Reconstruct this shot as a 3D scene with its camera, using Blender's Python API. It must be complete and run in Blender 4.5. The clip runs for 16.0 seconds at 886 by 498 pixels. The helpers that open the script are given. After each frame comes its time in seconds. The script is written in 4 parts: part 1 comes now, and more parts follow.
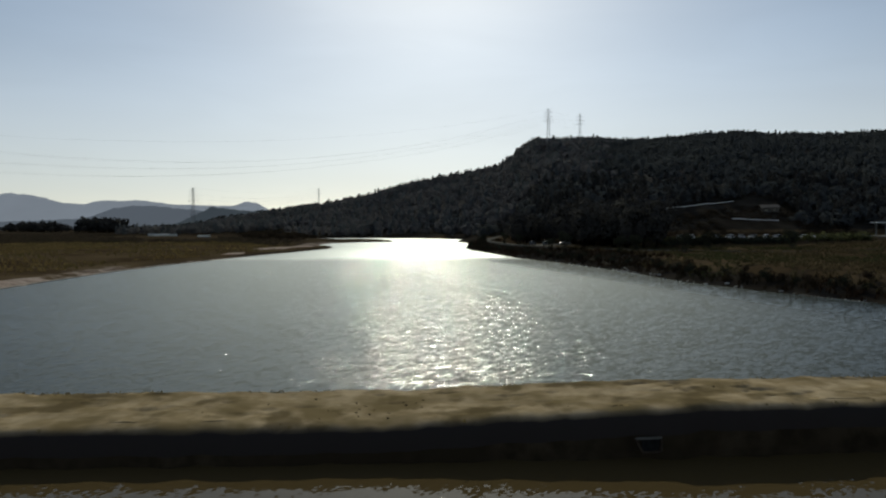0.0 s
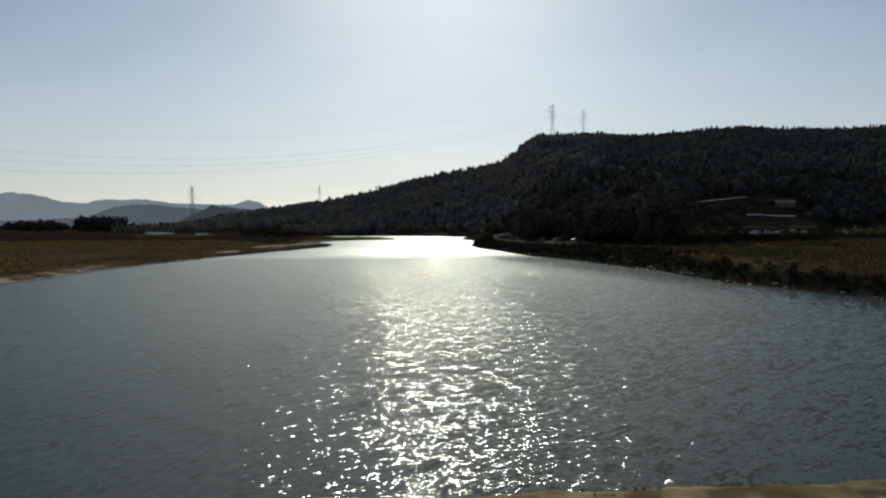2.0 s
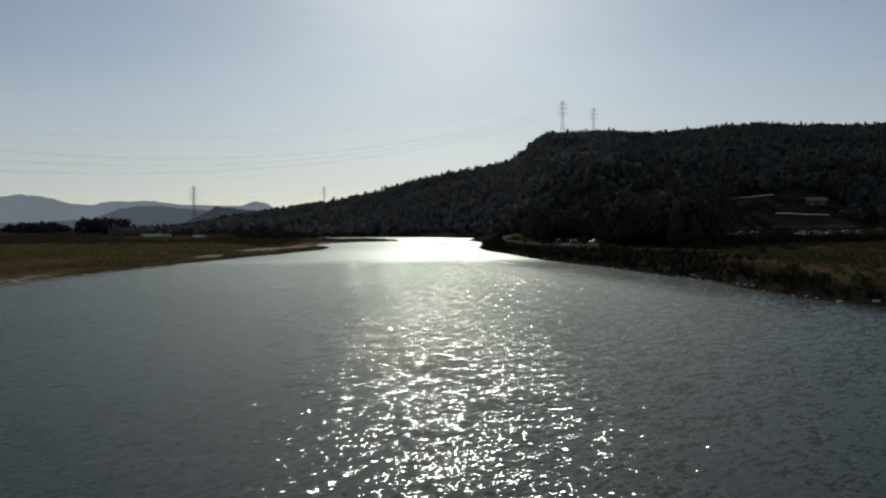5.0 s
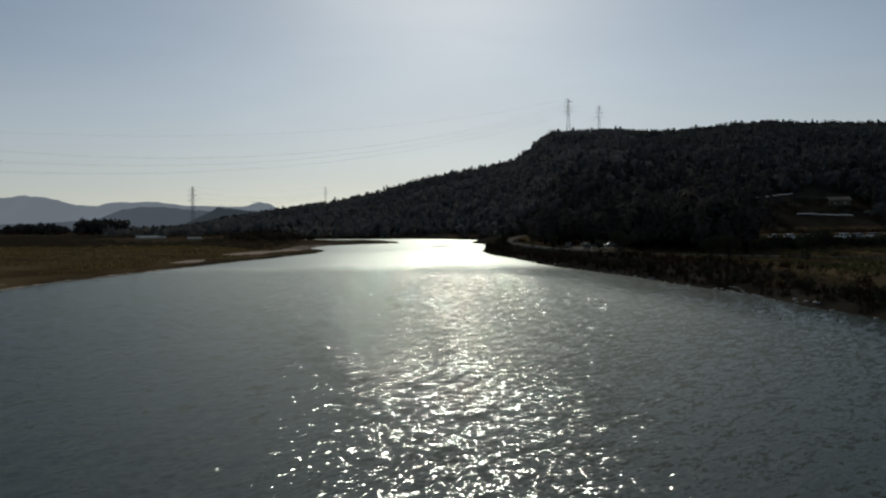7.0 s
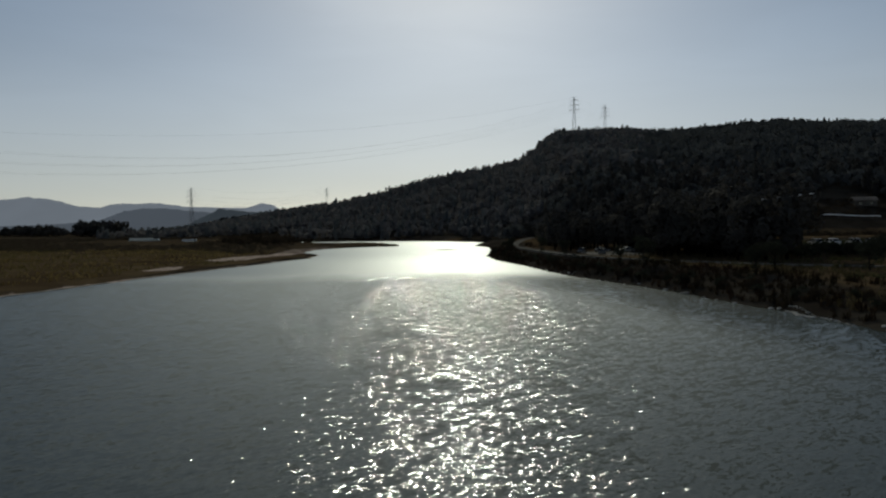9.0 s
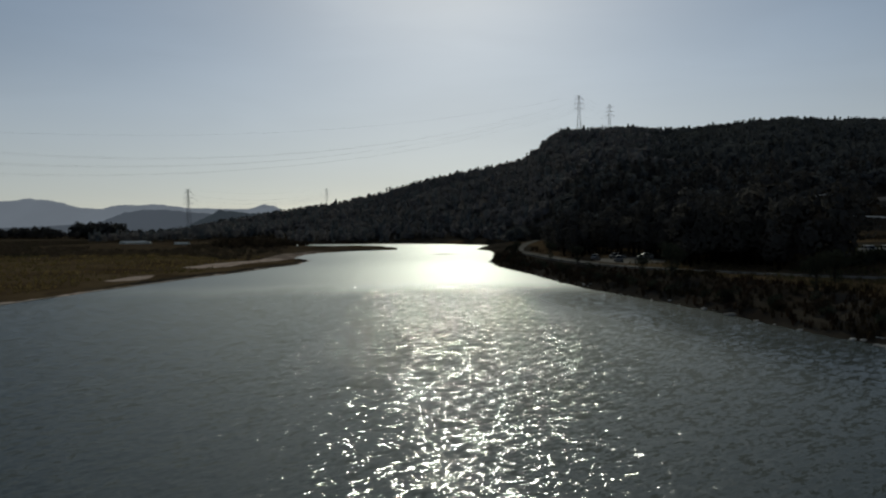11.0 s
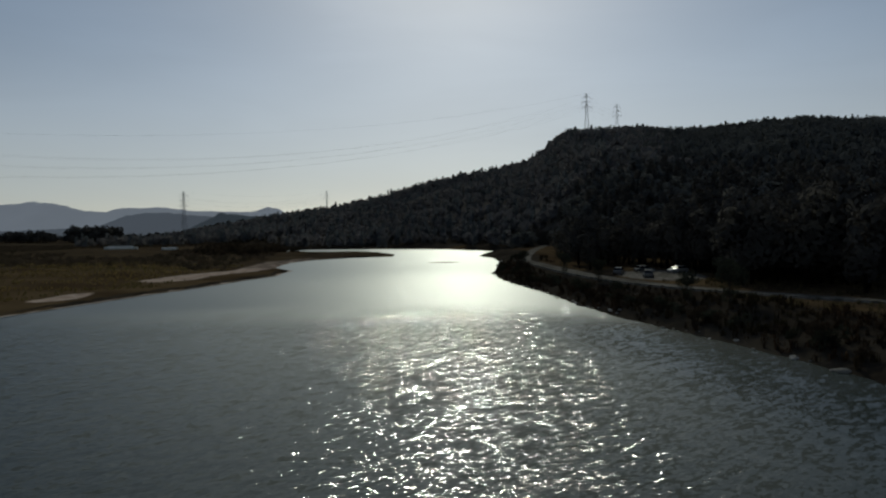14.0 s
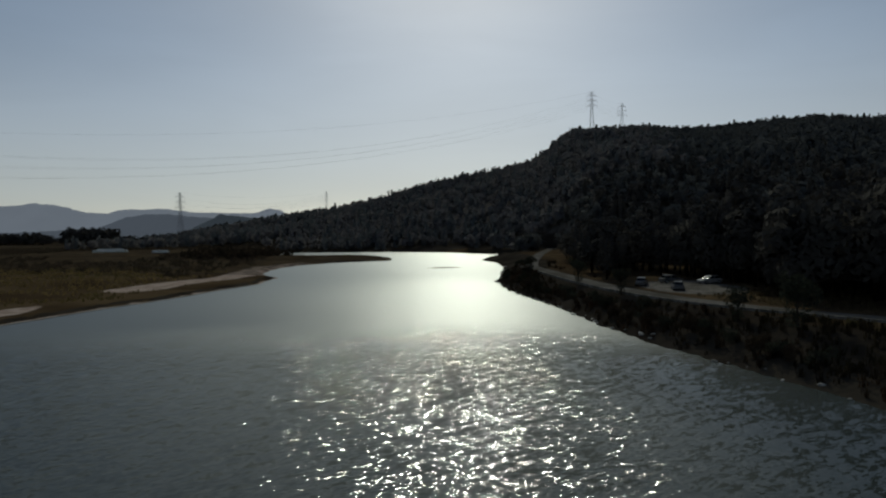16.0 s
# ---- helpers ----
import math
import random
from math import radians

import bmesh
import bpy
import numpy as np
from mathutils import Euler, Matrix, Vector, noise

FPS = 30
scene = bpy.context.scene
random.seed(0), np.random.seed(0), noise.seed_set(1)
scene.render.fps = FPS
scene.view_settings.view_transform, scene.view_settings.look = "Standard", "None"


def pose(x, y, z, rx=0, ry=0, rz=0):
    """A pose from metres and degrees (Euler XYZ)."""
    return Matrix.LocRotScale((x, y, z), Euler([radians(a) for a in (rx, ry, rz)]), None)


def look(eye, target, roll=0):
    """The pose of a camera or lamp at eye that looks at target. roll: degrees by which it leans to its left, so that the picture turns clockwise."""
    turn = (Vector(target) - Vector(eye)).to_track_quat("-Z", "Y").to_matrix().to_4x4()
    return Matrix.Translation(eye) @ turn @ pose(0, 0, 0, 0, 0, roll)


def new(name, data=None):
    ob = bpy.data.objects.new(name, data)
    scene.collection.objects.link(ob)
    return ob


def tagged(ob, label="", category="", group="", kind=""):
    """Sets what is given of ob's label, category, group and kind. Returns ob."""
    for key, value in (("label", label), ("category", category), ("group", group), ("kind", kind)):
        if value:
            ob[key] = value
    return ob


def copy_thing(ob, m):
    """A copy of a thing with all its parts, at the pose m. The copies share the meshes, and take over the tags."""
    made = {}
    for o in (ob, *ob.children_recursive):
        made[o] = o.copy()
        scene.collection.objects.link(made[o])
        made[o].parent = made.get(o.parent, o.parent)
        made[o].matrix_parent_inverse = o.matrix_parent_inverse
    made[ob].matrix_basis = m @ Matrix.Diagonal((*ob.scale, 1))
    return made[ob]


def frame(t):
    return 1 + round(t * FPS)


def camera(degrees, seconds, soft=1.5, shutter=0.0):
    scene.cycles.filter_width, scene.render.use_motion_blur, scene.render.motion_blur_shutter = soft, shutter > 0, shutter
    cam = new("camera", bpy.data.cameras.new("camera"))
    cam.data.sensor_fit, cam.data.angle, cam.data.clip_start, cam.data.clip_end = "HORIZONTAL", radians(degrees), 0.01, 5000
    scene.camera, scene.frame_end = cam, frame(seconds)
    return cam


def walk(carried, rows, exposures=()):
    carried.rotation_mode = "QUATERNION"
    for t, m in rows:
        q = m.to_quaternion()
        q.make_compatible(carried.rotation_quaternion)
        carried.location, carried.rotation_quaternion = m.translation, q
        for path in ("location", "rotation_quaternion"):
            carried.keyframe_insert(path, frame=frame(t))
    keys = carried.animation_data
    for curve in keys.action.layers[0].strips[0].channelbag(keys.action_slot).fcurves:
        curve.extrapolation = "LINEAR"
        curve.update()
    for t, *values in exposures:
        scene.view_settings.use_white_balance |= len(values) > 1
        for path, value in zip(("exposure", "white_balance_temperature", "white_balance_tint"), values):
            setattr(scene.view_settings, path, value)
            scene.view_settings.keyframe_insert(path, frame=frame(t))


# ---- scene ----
cam = camera(68.0, 16.0, soft=2.2)
PATH = [
    (0.0, pose(0.15, -0.06, 10.55, 87.92, 0.31, 0.19)),
    (0.5, pose(-0.59, 2.83, 10.31, 87.89, 0.35, 0.29)),
    (1.0, pose(-1.04, 5.91, 10.11, 87.85, 0.39, 0.31)),
    (1.5, pose(-1.27, 9.16, 9.95, 87.80, 0.42, 0.29)),
    (2.0, pose(-1.32, 12.56, 9.83, 87.77, 0.46, 0.31)),
    (2.5, pose(-1.26, 16.09, 9.75, 87.77, 0.49, 0.38)),
    (3.0, pose(-1.12, 19.75, 9.71, 87.77, 0.52, 0.50)),
    (3.5, pose(-0.92, 23.53, 9.69, 87.77, 0.55, 0.63)),
    (4.0, pose(-0.69, 27.40, 9.70, 87.79, 0.59, 0.76)),
    (6.5, pose(0.34, 47.88, 10.13, 87.86, 0.73, 1.30)),
    (7.0, pose(0.48, 52.13, 10.27, 87.87, 0.75, 1.36)),
    (7.5, pose(0.61, 56.41, 10.43, 87.87, 0.78, 1.44)),
    (8.0, pose(0.73, 60.72, 10.59, 87.89, 0.80, 1.54)),
    (8.5, pose(0.84, 65.05, 10.77, 87.91, 0.82, 1.63)),
    (9.0, pose(0.95, 69.40, 10.96, 87.94, 0.85, 1.69)),
    (11.5, pose(1.78, 91.18, 11.93, 88.05, 0.94, 2.00)),
    (12.0, pose(2.02, 95.53, 12.13, 88.09, 0.96, 2.07)),
    (12.5, pose(2.29, 99.87, 12.32, 88.12, 0.98, 2.14)),
    (13.0, pose(2.57, 104.20, 12.50, 88.16, 0.99, 2.22)),
    (13.5, pose(2.85, 108.53, 12.68, 88.20, 1.00, 2.30)),
    (14.0, pose(3.11, 112.85, 12.84, 88.23, 1.02, 2.36)),
    (14.5, pose(3.34, 117.16, 13.00, 88.25, 1.03, 2.40)),
    (15.0, pose(3.49, 121.47, 13.14, 88.27, 1.04, 2.46)),
    (15.5, pose(3.54, 125.79, 13.27, 88.31, 1.05, 2.52)),
    (16.0, pose(3.43, 130.10, 13.39, 88.34, 1.06, 2.58)),
]
walk(cam, PATH, [(0.0, -0.12, 6500, 1), (4.0, -0.36, 6500, 1), (9.0, -0.56, 6500, 1), (16.0, -0.68, 6370, 1)])

# ---- light ----
SUN_EL, SUN_AZ = radians(30.0), radians(-0.4)      # the sun stands ahead, over the river's far end
world = bpy.data.worlds.new("sky")
scene.world = world
world.use_nodes = True
wn = world.node_tree
sky = wn.nodes.new("ShaderNodeTexSky")
sky.sky_type = "NISHITA"
sky.sun_disc = False
sky.sun_elevation, sky.sun_rotation = SUN_EL, SUN_AZ
sky.altitude, sky.air_density, sky.dust_density, sky.ozone_density = 100, 0.68, 0.5, 1.4
haze = wn.nodes.new("ShaderNodeHueSaturation")            # thin haze greys the blue
haze.inputs["Saturation"].default_value = 0.72
wn.links.new(sky.outputs[0], haze.inputs["Color"])
# faint streaks of high cloud
wco, wmap, streak = wn.nodes.new("ShaderNodeTexCoord"), wn.nodes.new("ShaderNodeMapping"), wn.nodes.new("ShaderNodeTexNoise")
wmap.inputs["Scale"].default_value = (1.6, 1.6, 9.0)
wmap.inputs["Rotation"].default_value = (0, radians(6), 0)
streak.inputs["Scale"].default_value, streak.inputs["Detail"].default_value, streak.inputs["Distortion"].default_value = 1.7, 5, 0.6
wn.links.new(wco.outputs["Generated"], wmap.inputs["Vector"])
wn.links.new(wmap.outputs["Vector"], streak.inputs["Vector"])
lift = wn.nodes.new("ShaderNodeMapRange")
lift.inputs["From Min"].default_value, lift.inputs["From Max"].default_value = 0.3, 0.75
lift.inputs["To Min"].default_value, lift.inputs["To Max"].default_value = 0.97, 1.05
wn.links.new(streak.outputs["Fac"], lift.inputs["Value"])
wn.links.new(lift.outputs["Result"], haze.inputs["Value"])
# dust low over the horizon
wsep, low_air, veil = wn.nodes.new("ShaderNodeSeparateXYZ"), wn.nodes.new("ShaderNodeMapRange"), wn.nodes.new("ShaderNodeMix")
wn.links.new(wco.outputs["Generated"], wsep.inputs[0])
wn.links.new(wsep.outputs["Z"], low_air.inputs["Value"])
low_air.inputs["From Min"].default_value, low_air.inputs["From Max"].default_value = 0.0, 0.30
low_air.inputs["To Min"].default_value, low_air.inputs["To Max"].default_value = 0.55, 0.0
low_air.interpolation_type = "SMOOTHSTEP"
veil.data_type = "RGBA"
veil.inputs[7].default_value = (6.75, 6.0, 5.6, 1)
wn.links.new(low_air.outputs["Result"], veil.inputs[0])
wn.links.new(haze.outputs["Color"], veil.inputs[6])
wn.links.new(veil.outputs[2], wn.nodes["Background"].inputs[0])
wn.nodes["Background"].inputs[1].default_value = 0.093
sun = new("sun", bpy.data.lights.new("sun", "SUN"))
sun.data.energy, sun.data.angle, sun.data.color = 2.1, radians(0.55), (1.0, 0.945, 0.80)
sun.matrix_world = look((math.sin(SUN_AZ) * math.cos(SUN_EL) * 500, math.cos(SUN_AZ) * math.cos(SUN_EL) * 500, math.sin(SUN_EL) * 500), (0, 0, 0))


# ---- materials ----
def material(name, dark, light, scale=1.0, rough=0.9, bump=0.3, stain=None, stain_scale=0.1, size=0.05, vary=0.0, through_light=0.0, spray=0.0):
    """A procedural surface: fine grain between two colours, broad stains, fine relief."""
    m = bpy.data.materials.new(name)
    m.use_nodes = True
    nt = m.node_tree
    b = nt.nodes["Principled BSDF"]
    b.inputs["Roughness"].default_value = rough
    b.inputs["Specular IOR Level"].default_value = 0.0 if rough > 0.8 else 0.5
    geo = nt.nodes.new("ShaderNodeNewGeometry")
    n1 = nt.nodes.new("ShaderNodeTexNoise")
    n1.inputs["Scale"].default_value, n1.inputs["Detail"].default_value = scale, 6
    n2 = nt.nodes.new("ShaderNodeTexNoise")
    n2.inputs["Scale"].default_value, n2.inputs["Detail"].default_value = stain_scale, 3
    for n in (n1, n2):
        nt.links.new(geo.outputs["Position"], n.inputs["Vector"])
    ramp = nt.nodes.new("ShaderNodeValToRGB")
    ramp.color_ramp.elements[0].position, ramp.color_ramp.elements[1].position = 0.35, 0.65
    ramp.color_ramp.elements[0].color, ramp.color_ramp.elements[1].color = (*dark, 1), (*light, 1)
    nt.links.new(n1.outputs["Fac"], ramp.inputs["Fac"])
    r2 = nt.nodes.new("ShaderNodeMapRange")
    r2.inputs["From Min"].default_value, r2.inputs["From Max"].default_value = 0.42, 0.62
    nt.links.new(n2.outputs["Fac"], r2.inputs["Value"])
    mix = nt.nodes.new("ShaderNodeMix")
    mix.data_type = "RGBA"
    nt.links.new(r2.outputs["Result"], mix.inputs[0])
    nt.links.new(ramp.outputs["Color"], mix.inputs[6])
    st = stain or tuple(0.6 * c for c in dark)
    mix.inputs[7].default_value = (*st, 1)
    out = mix.outputs[2]
    if vary:
        hsv = nt.nodes.new("ShaderNodeHueSaturation")
        mr = nt.nodes.new("ShaderNodeMapRange")
        mr.inputs["To Min"].default_value, mr.inputs["To Max"].default_value = 1 - vary, 1 + vary
        nt.links.new(geo.outputs["Random Per Island"], mr.inputs["Value"])
        nt.links.new(mr.outputs["Result"], hsv.inputs["Value"])
        nt.links.new(out, hsv.inputs["Color"])
        out = hsv.outputs["Color"]
    nt.links.new(out, b.inputs["Base Color"])
    if through_light:
        tr, mx = nt.nodes.new("ShaderNodeBsdfTranslucent"), nt.nodes.new("ShaderNodeMixShader")
        nt.links.new(out, tr.inputs["Color"])
        mx.inputs[0].default_value = through_light
        nt.links.new(b.outputs[0], mx.inputs[1])
        nt.links.new(tr.outputs[0], mx.inputs[2])
        nt.links.new(mx.outputs[0], nt.nodes["Material Output"].inputs["Surface"])
    if spray:
        # leaves grow in sprays that mostly lie level
        up, nrm, mixn = nt.nodes.new("ShaderNodeCombineXYZ"), nt.nodes.new("ShaderNodeVectorMath"), nt.nodes.new("ShaderNodeMix")
        up.inputs[2].default_value = 1.0
        mixn.data_type = "VECTOR"
        mixn.inputs[0].default_value = spray
        nt.links.new(geo.outputs["Normal"], mixn.inputs[4])
        nt.links.new(up.outputs[0], mixn.inputs[5])
        nrm.operation = "NORMALIZE"
        nt.links.new(mixn.outputs[1], nrm.inputs[0])
        nt.links.new(nrm.outputs["Vector"], b.inputs["Normal"])
    if bump:
        bp = nt.nodes.new("ShaderNodeBump")
        bp.inputs["Strength"].default_value, bp.inputs["Distance"].default_value = bump, size
        nt.links.new(n1.outputs["Fac"], bp.inputs["Height"])
        nt.links.new(bp.outputs["Normal"], b.inputs["Normal"])
    return m


def water_material(name, deep, trains, crisp, near_blur, far_blur, share, reach=None):
    """Water: a dark body under a gloss in two parts, wavelets that can be told apart (each train: waves per metre along and across
    its crests, steepness, its growth on the open reach downstream) and those too small for that, which blur the gloss. share: of the blurred part, near and in the far reach."""
    m = bpy.data.materials.new(name)
    m.use_nodes = True
    nt = m.node_tree
    nt.nodes.remove(nt.nodes["Principled BSDF"])
    geo = nt.nodes.new("ShaderNodeNewGeometry")

    def link(v, socket):
        if isinstance(v, (tuple, float)):
            socket.default_value = v
        else:
            nt.links.new(v, socket)

    def maths(op, a, c):
        n = nt.nodes.new("ShaderNodeVectorMath")
        n.operation = op
        link(a, n.inputs[0])
        link(c, n.inputs["Scale"] if op == "SCALE" else n.inputs[1])
        return n.outputs["Vector"]

    def ranged(value, lo, hi, to_lo, to_hi):
        n = nt.nodes.new("ShaderNodeMapRange")
        n.interpolation_type = "SMOOTHSTEP"
        for k, v in zip(("Value", "From Min", "From Max", "To Min", "To Max"), (value, lo, hi, to_lo, to_hi)):
            link(v, n.inputs[k])
        return n.outputs["Result"]

    def noisy(where, scale, detail=0.0):
        n = nt.nodes.new("ShaderNodeTexNoise")
        n.inputs["Scale"].default_value, n.inputs["Detail"].default_value = scale, detail
        nt.links.new(where, n.inputs["Vector"])
        return n

    def gloss(kind, rough, normal=None):
        g = nt.nodes.new("ShaderNodeBsdfGlossy")
        g.distribution = kind
        g.inputs["Color"].default_value = (0.96, 1.0, 1.0, 1)
        link(rough, g.inputs["Roughness"])
        if normal:
            nt.links.new(normal, g.inputs["Normal"])
        return g.outputs[0]

    def mixed(fac, one, two):
        n = nt.nodes.new("ShaderNodeMixShader")
        link(fac, n.inputs[0])
        nt.links.new(one, n.inputs[1])
        nt.links.new(two, n.inputs[2])
        return n.outputs[0]

    turn = nt.nodes.new("ShaderNodeVectorRotate")        # the crests run slantwise across the river
    turn.rotation_type = "Z_AXIS"
    turn.inputs["Angle"].default_value = radians(-38)
    nt.links.new(geo.outputs["Position"], turn.inputs["Vector"])
    total = (0.0, 0.0, 0.0)
    sep = nt.nodes.new("ShaderNodeSeparateXYZ")
    nt.links.new(geo.outputs["Position"], sep.inputs[0])
    for along, across, steep, grown in trains:
        n = noisy(maths("MULTIPLY", turn.outputs[0], (along, across, 1.0)), 1.0)
        tilt = maths("MULTIPLY", maths("SUBTRACT", n.outputs["Color"], (0.5, 0.5, 0.5)), (1.18 * steep, 0.95 * steep, 0.0))
        total = maths("ADD", maths("SCALE", tilt, ranged(sep.outputs["Y"], 95.0, 165.0, 1.0, grown)), total)
    gust = noisy(maths("MULTIPLY", geo.outputs["Position"], (1.0, 0.55, 1.0)), 0.035, 3.0)
    total = maths("SCALE", total, ranged(gust.outputs["Fac"], 0.35, 0.65, 0.82, 1.14))
    if reach:                                            # calmer water in the lee of the east bank
        side, held = nt.nodes.new("ShaderNodeMath"), nt.nodes.new("ShaderNodeMath")
        side.operation = "MULTIPLY_ADD"
        nt.links.new(sep.outputs["Y"], side.inputs[0])
        side.inputs[1].default_value = 0.28
        nt.links.new(sep.outputs["X"], side.inputs[2])
        held.operation = "MULTIPLY"
        nt.links.new(ranged(side.outputs[0], 57.0, 77.0, 0.0, 1.0), held.inputs[0])
        nt.links.new(ranged(sep.outputs["Y"], 185.0, 215.0, 1.0, 0.0), held.inputs[1])
        lee = held.outputs[0]
        total = maths("SCALE", total, ranged(lee, 0.0, 1.0, 1.0, 0.4))
    normal = maths("NORMALIZE", maths("ADD", total, (0.0, 0.0, 1.0)), (0.0, 0.0, 0.0))
    if reach:
        edge = nt.nodes.new("ShaderNodeMath")
        edge.operation = "MULTIPLY_ADD"                  # a ragged front of the ruffled far reach
        nt.links.new(gust.outputs["Fac"], edge.inputs[0])
        edge.inputs[1].default_value = 34.0
        nt.links.new(sep.outputs["Y"], edge.inputs[2])
        far = ranged(edge.outputs[0], reach[0] + 17.0, reach[1] + 17.0, 0.0, 1.0)
        fine = ranged(far, 0.0, 1.0, ranged(lee, 0.0, 1.0, share[0], 0.4 * share[0]), share[1])
        blur = ranged(edge.outputs[0], reach[1] + 30.0, reach[1] + 120.0, far_blur[0], far_blur[1])
    else:
        far, fine, blur = 0.0, share[0], far_blur[0]
    shine = mixed(fine, gloss("BECKMANN", crisp, normal), mixed(far, gloss("BECKMANN", near_blur), gloss("GGX", blur)))
    body = nt.nodes.new("ShaderNodeBsdfDiffuse")
    body.inputs["Color"].default_value = (*deep, 1)
    fr, eff = nt.nodes.new("ShaderNodeFresnel"), nt.nodes.new("ShaderNodeMath")
    fr.inputs["IOR"].default_value = 1.333
    eff.operation = "MULTIPLY_ADD"                       # tilted facets even the reflectance out
    nt.links.new(fr.outputs[0], eff.inputs[0])
    eff.inputs[1].default_value, eff.inputs[2].default_value = 0.42, 0.042
    nt.links.new(mixed(eff.outputs[0], body.outputs[0], shine), nt.nodes["Material Output"].inputs["Surface"])
    return m


def ground_material():
    """Soil, sand, dry reeds and forest floor, mixed by where each grows."""
    m = bpy.data.materials.new("ground")
    m.use_nodes = True
    nt = m.node_tree
    b = nt.nodes["Principled BSDF"]
    b.inputs["Roughness"].default_value = 0.95
    b.inputs["Specular IOR Level"].default_value = 0.0
    geo = nt.nodes.new("ShaderNodeNewGeometry")

    def tex(scale, detail=4):
        n = nt.nodes.new("ShaderNodeTexNoise")
        n.inputs["Scale"].default_value, n.inputs["Detail"].default_value = scale, detail
        nt.links.new(geo.outputs["Position"], n.inputs["Vector"])
        return n.outputs["Fac"]

    def ramp(fac, a, c, lo=0.38, hi=0.62):
        r = nt.nodes.new("ShaderNodeValToRGB")
        r.color_ramp.elements[0].position, r.color_ramp.elements[1].position = lo, hi
        r.color_ramp.elements[0].color, r.color_ramp.elements[1].color = (*a, 1), (*c, 1)
        nt.links.new(fac, r.inputs["Fac"])
        return r.outputs["Color"]

    def mixed(name, under, over):
        at = nt.nodes.new("ShaderNodeAttribute")
        at.attribute_name = name
        add = nt.nodes.new("ShaderNodeMath")
        add.operation = "MULTIPLY_ADD"
        nt.links.new(tex(0.25), add.inputs[0])
        add.inputs[1].default_value = 0.9
        nt.links.new(at.outputs["Fac"], add.inputs[2])
        mr = nt.nodes.new("ShaderNodeMapRange")
        mr.inputs["From Min"].default_value, mr.inputs["From Max"].default_value = 0.8, 1.1
        nt.links.new(add.outputs[0], mr.inputs["Value"])
        mx = nt.nodes.new("ShaderNodeMix")
        mx.data_type = "RGBA"
        nt.links.new(mr.outputs["Result"], mx.inputs[0])
        nt.links.new(under, mx.inputs[6])
        nt.links.new(over, mx.inputs[7])
        return mx.outputs[2]

    col = ramp(tex(0.05, 6), (0.052, 0.036, 0.021), (0.100, 0.072, 0.041))
    col = mixed("sand", col, ramp(tex(0.5, 6), (0.26, 0.20, 0.165), (0.43, 0.35, 0.295)))
    col = mixed("gravel", col, ramp(tex(1.2, 6), (0.12, 0.112, 0.10), (0.21, 0.198, 0.18)))
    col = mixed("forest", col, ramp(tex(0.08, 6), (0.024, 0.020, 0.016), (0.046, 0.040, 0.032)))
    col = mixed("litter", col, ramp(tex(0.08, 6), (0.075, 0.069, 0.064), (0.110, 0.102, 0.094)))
    nt.links.new(col, b.inputs["Base Color"])
    bp = nt.nodes.new("ShaderNodeBump")
    bp.inputs["Strength"].default_value, bp.inputs["Distance"].default_value = 0.6, 0.25
    nt.links.new(tex(1.6, 6), bp.inputs["Height"])
    nt.links.new(bp.outputs["Normal"], b.inputs["Normal"])
    return m


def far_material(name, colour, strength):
    """Hills so far off that the bright air before them is most of what one sees; their emission colour holds this haze.
    """
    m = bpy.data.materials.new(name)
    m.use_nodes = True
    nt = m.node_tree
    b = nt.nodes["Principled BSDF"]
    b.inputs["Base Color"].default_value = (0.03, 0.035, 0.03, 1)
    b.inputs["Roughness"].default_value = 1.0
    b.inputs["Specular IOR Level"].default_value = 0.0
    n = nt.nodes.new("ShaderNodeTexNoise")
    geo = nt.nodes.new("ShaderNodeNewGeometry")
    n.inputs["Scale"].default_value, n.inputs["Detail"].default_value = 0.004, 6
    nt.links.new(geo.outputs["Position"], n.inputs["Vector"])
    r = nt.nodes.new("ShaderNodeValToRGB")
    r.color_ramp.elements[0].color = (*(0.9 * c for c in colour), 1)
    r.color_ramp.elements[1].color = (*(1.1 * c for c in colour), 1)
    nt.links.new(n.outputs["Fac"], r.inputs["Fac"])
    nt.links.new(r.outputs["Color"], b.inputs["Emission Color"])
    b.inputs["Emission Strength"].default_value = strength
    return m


GROUND = ground_material()
RIVER = water_material("river_water", (0.009, 0.018, 0.020), ((0.7, 1.5, 0.37, 1.5), (2.2, 4.0, 0.57, 1.22), (7.0, 10.5, 0.53, 0.8)), 0.125, 0.70, (0.41, 0.31), (0.285, 0.93), (192.0, 228.0))
POOL = water_material("pool_water", (0.085, 0.060, 0.026), ((1.2, 1.8, 0.10, 1.0), (5.0, 7.0, 0.14, 1.0)), 0.06, 0.2, (0.2, 0.2), (0.0, 0.0))
MUD = material("dried_mud", (0.30, 0.225, 0.125), (0.47, 0.365, 0.230), 1.5, 0.95, 0.28, (0.20, 0.15, 0.078), 0.45, size=0.05)
nt = MUD.node_tree                                      # shade deepening raggedly down the near shoulder is put into the mud's colour
shade_rim, wob, shade_fade, dark = nt.nodes.new("ShaderNodeAttribute"), nt.nodes.new("ShaderNodeTexNoise"), nt.nodes.new("ShaderNodeMapRange"), nt.nodes.new("ShaderNodeMix")
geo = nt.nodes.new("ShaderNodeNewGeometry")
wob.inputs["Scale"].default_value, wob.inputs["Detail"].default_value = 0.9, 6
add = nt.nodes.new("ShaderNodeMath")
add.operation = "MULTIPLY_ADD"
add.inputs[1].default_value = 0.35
shade_rim.attribute_name = "dry"
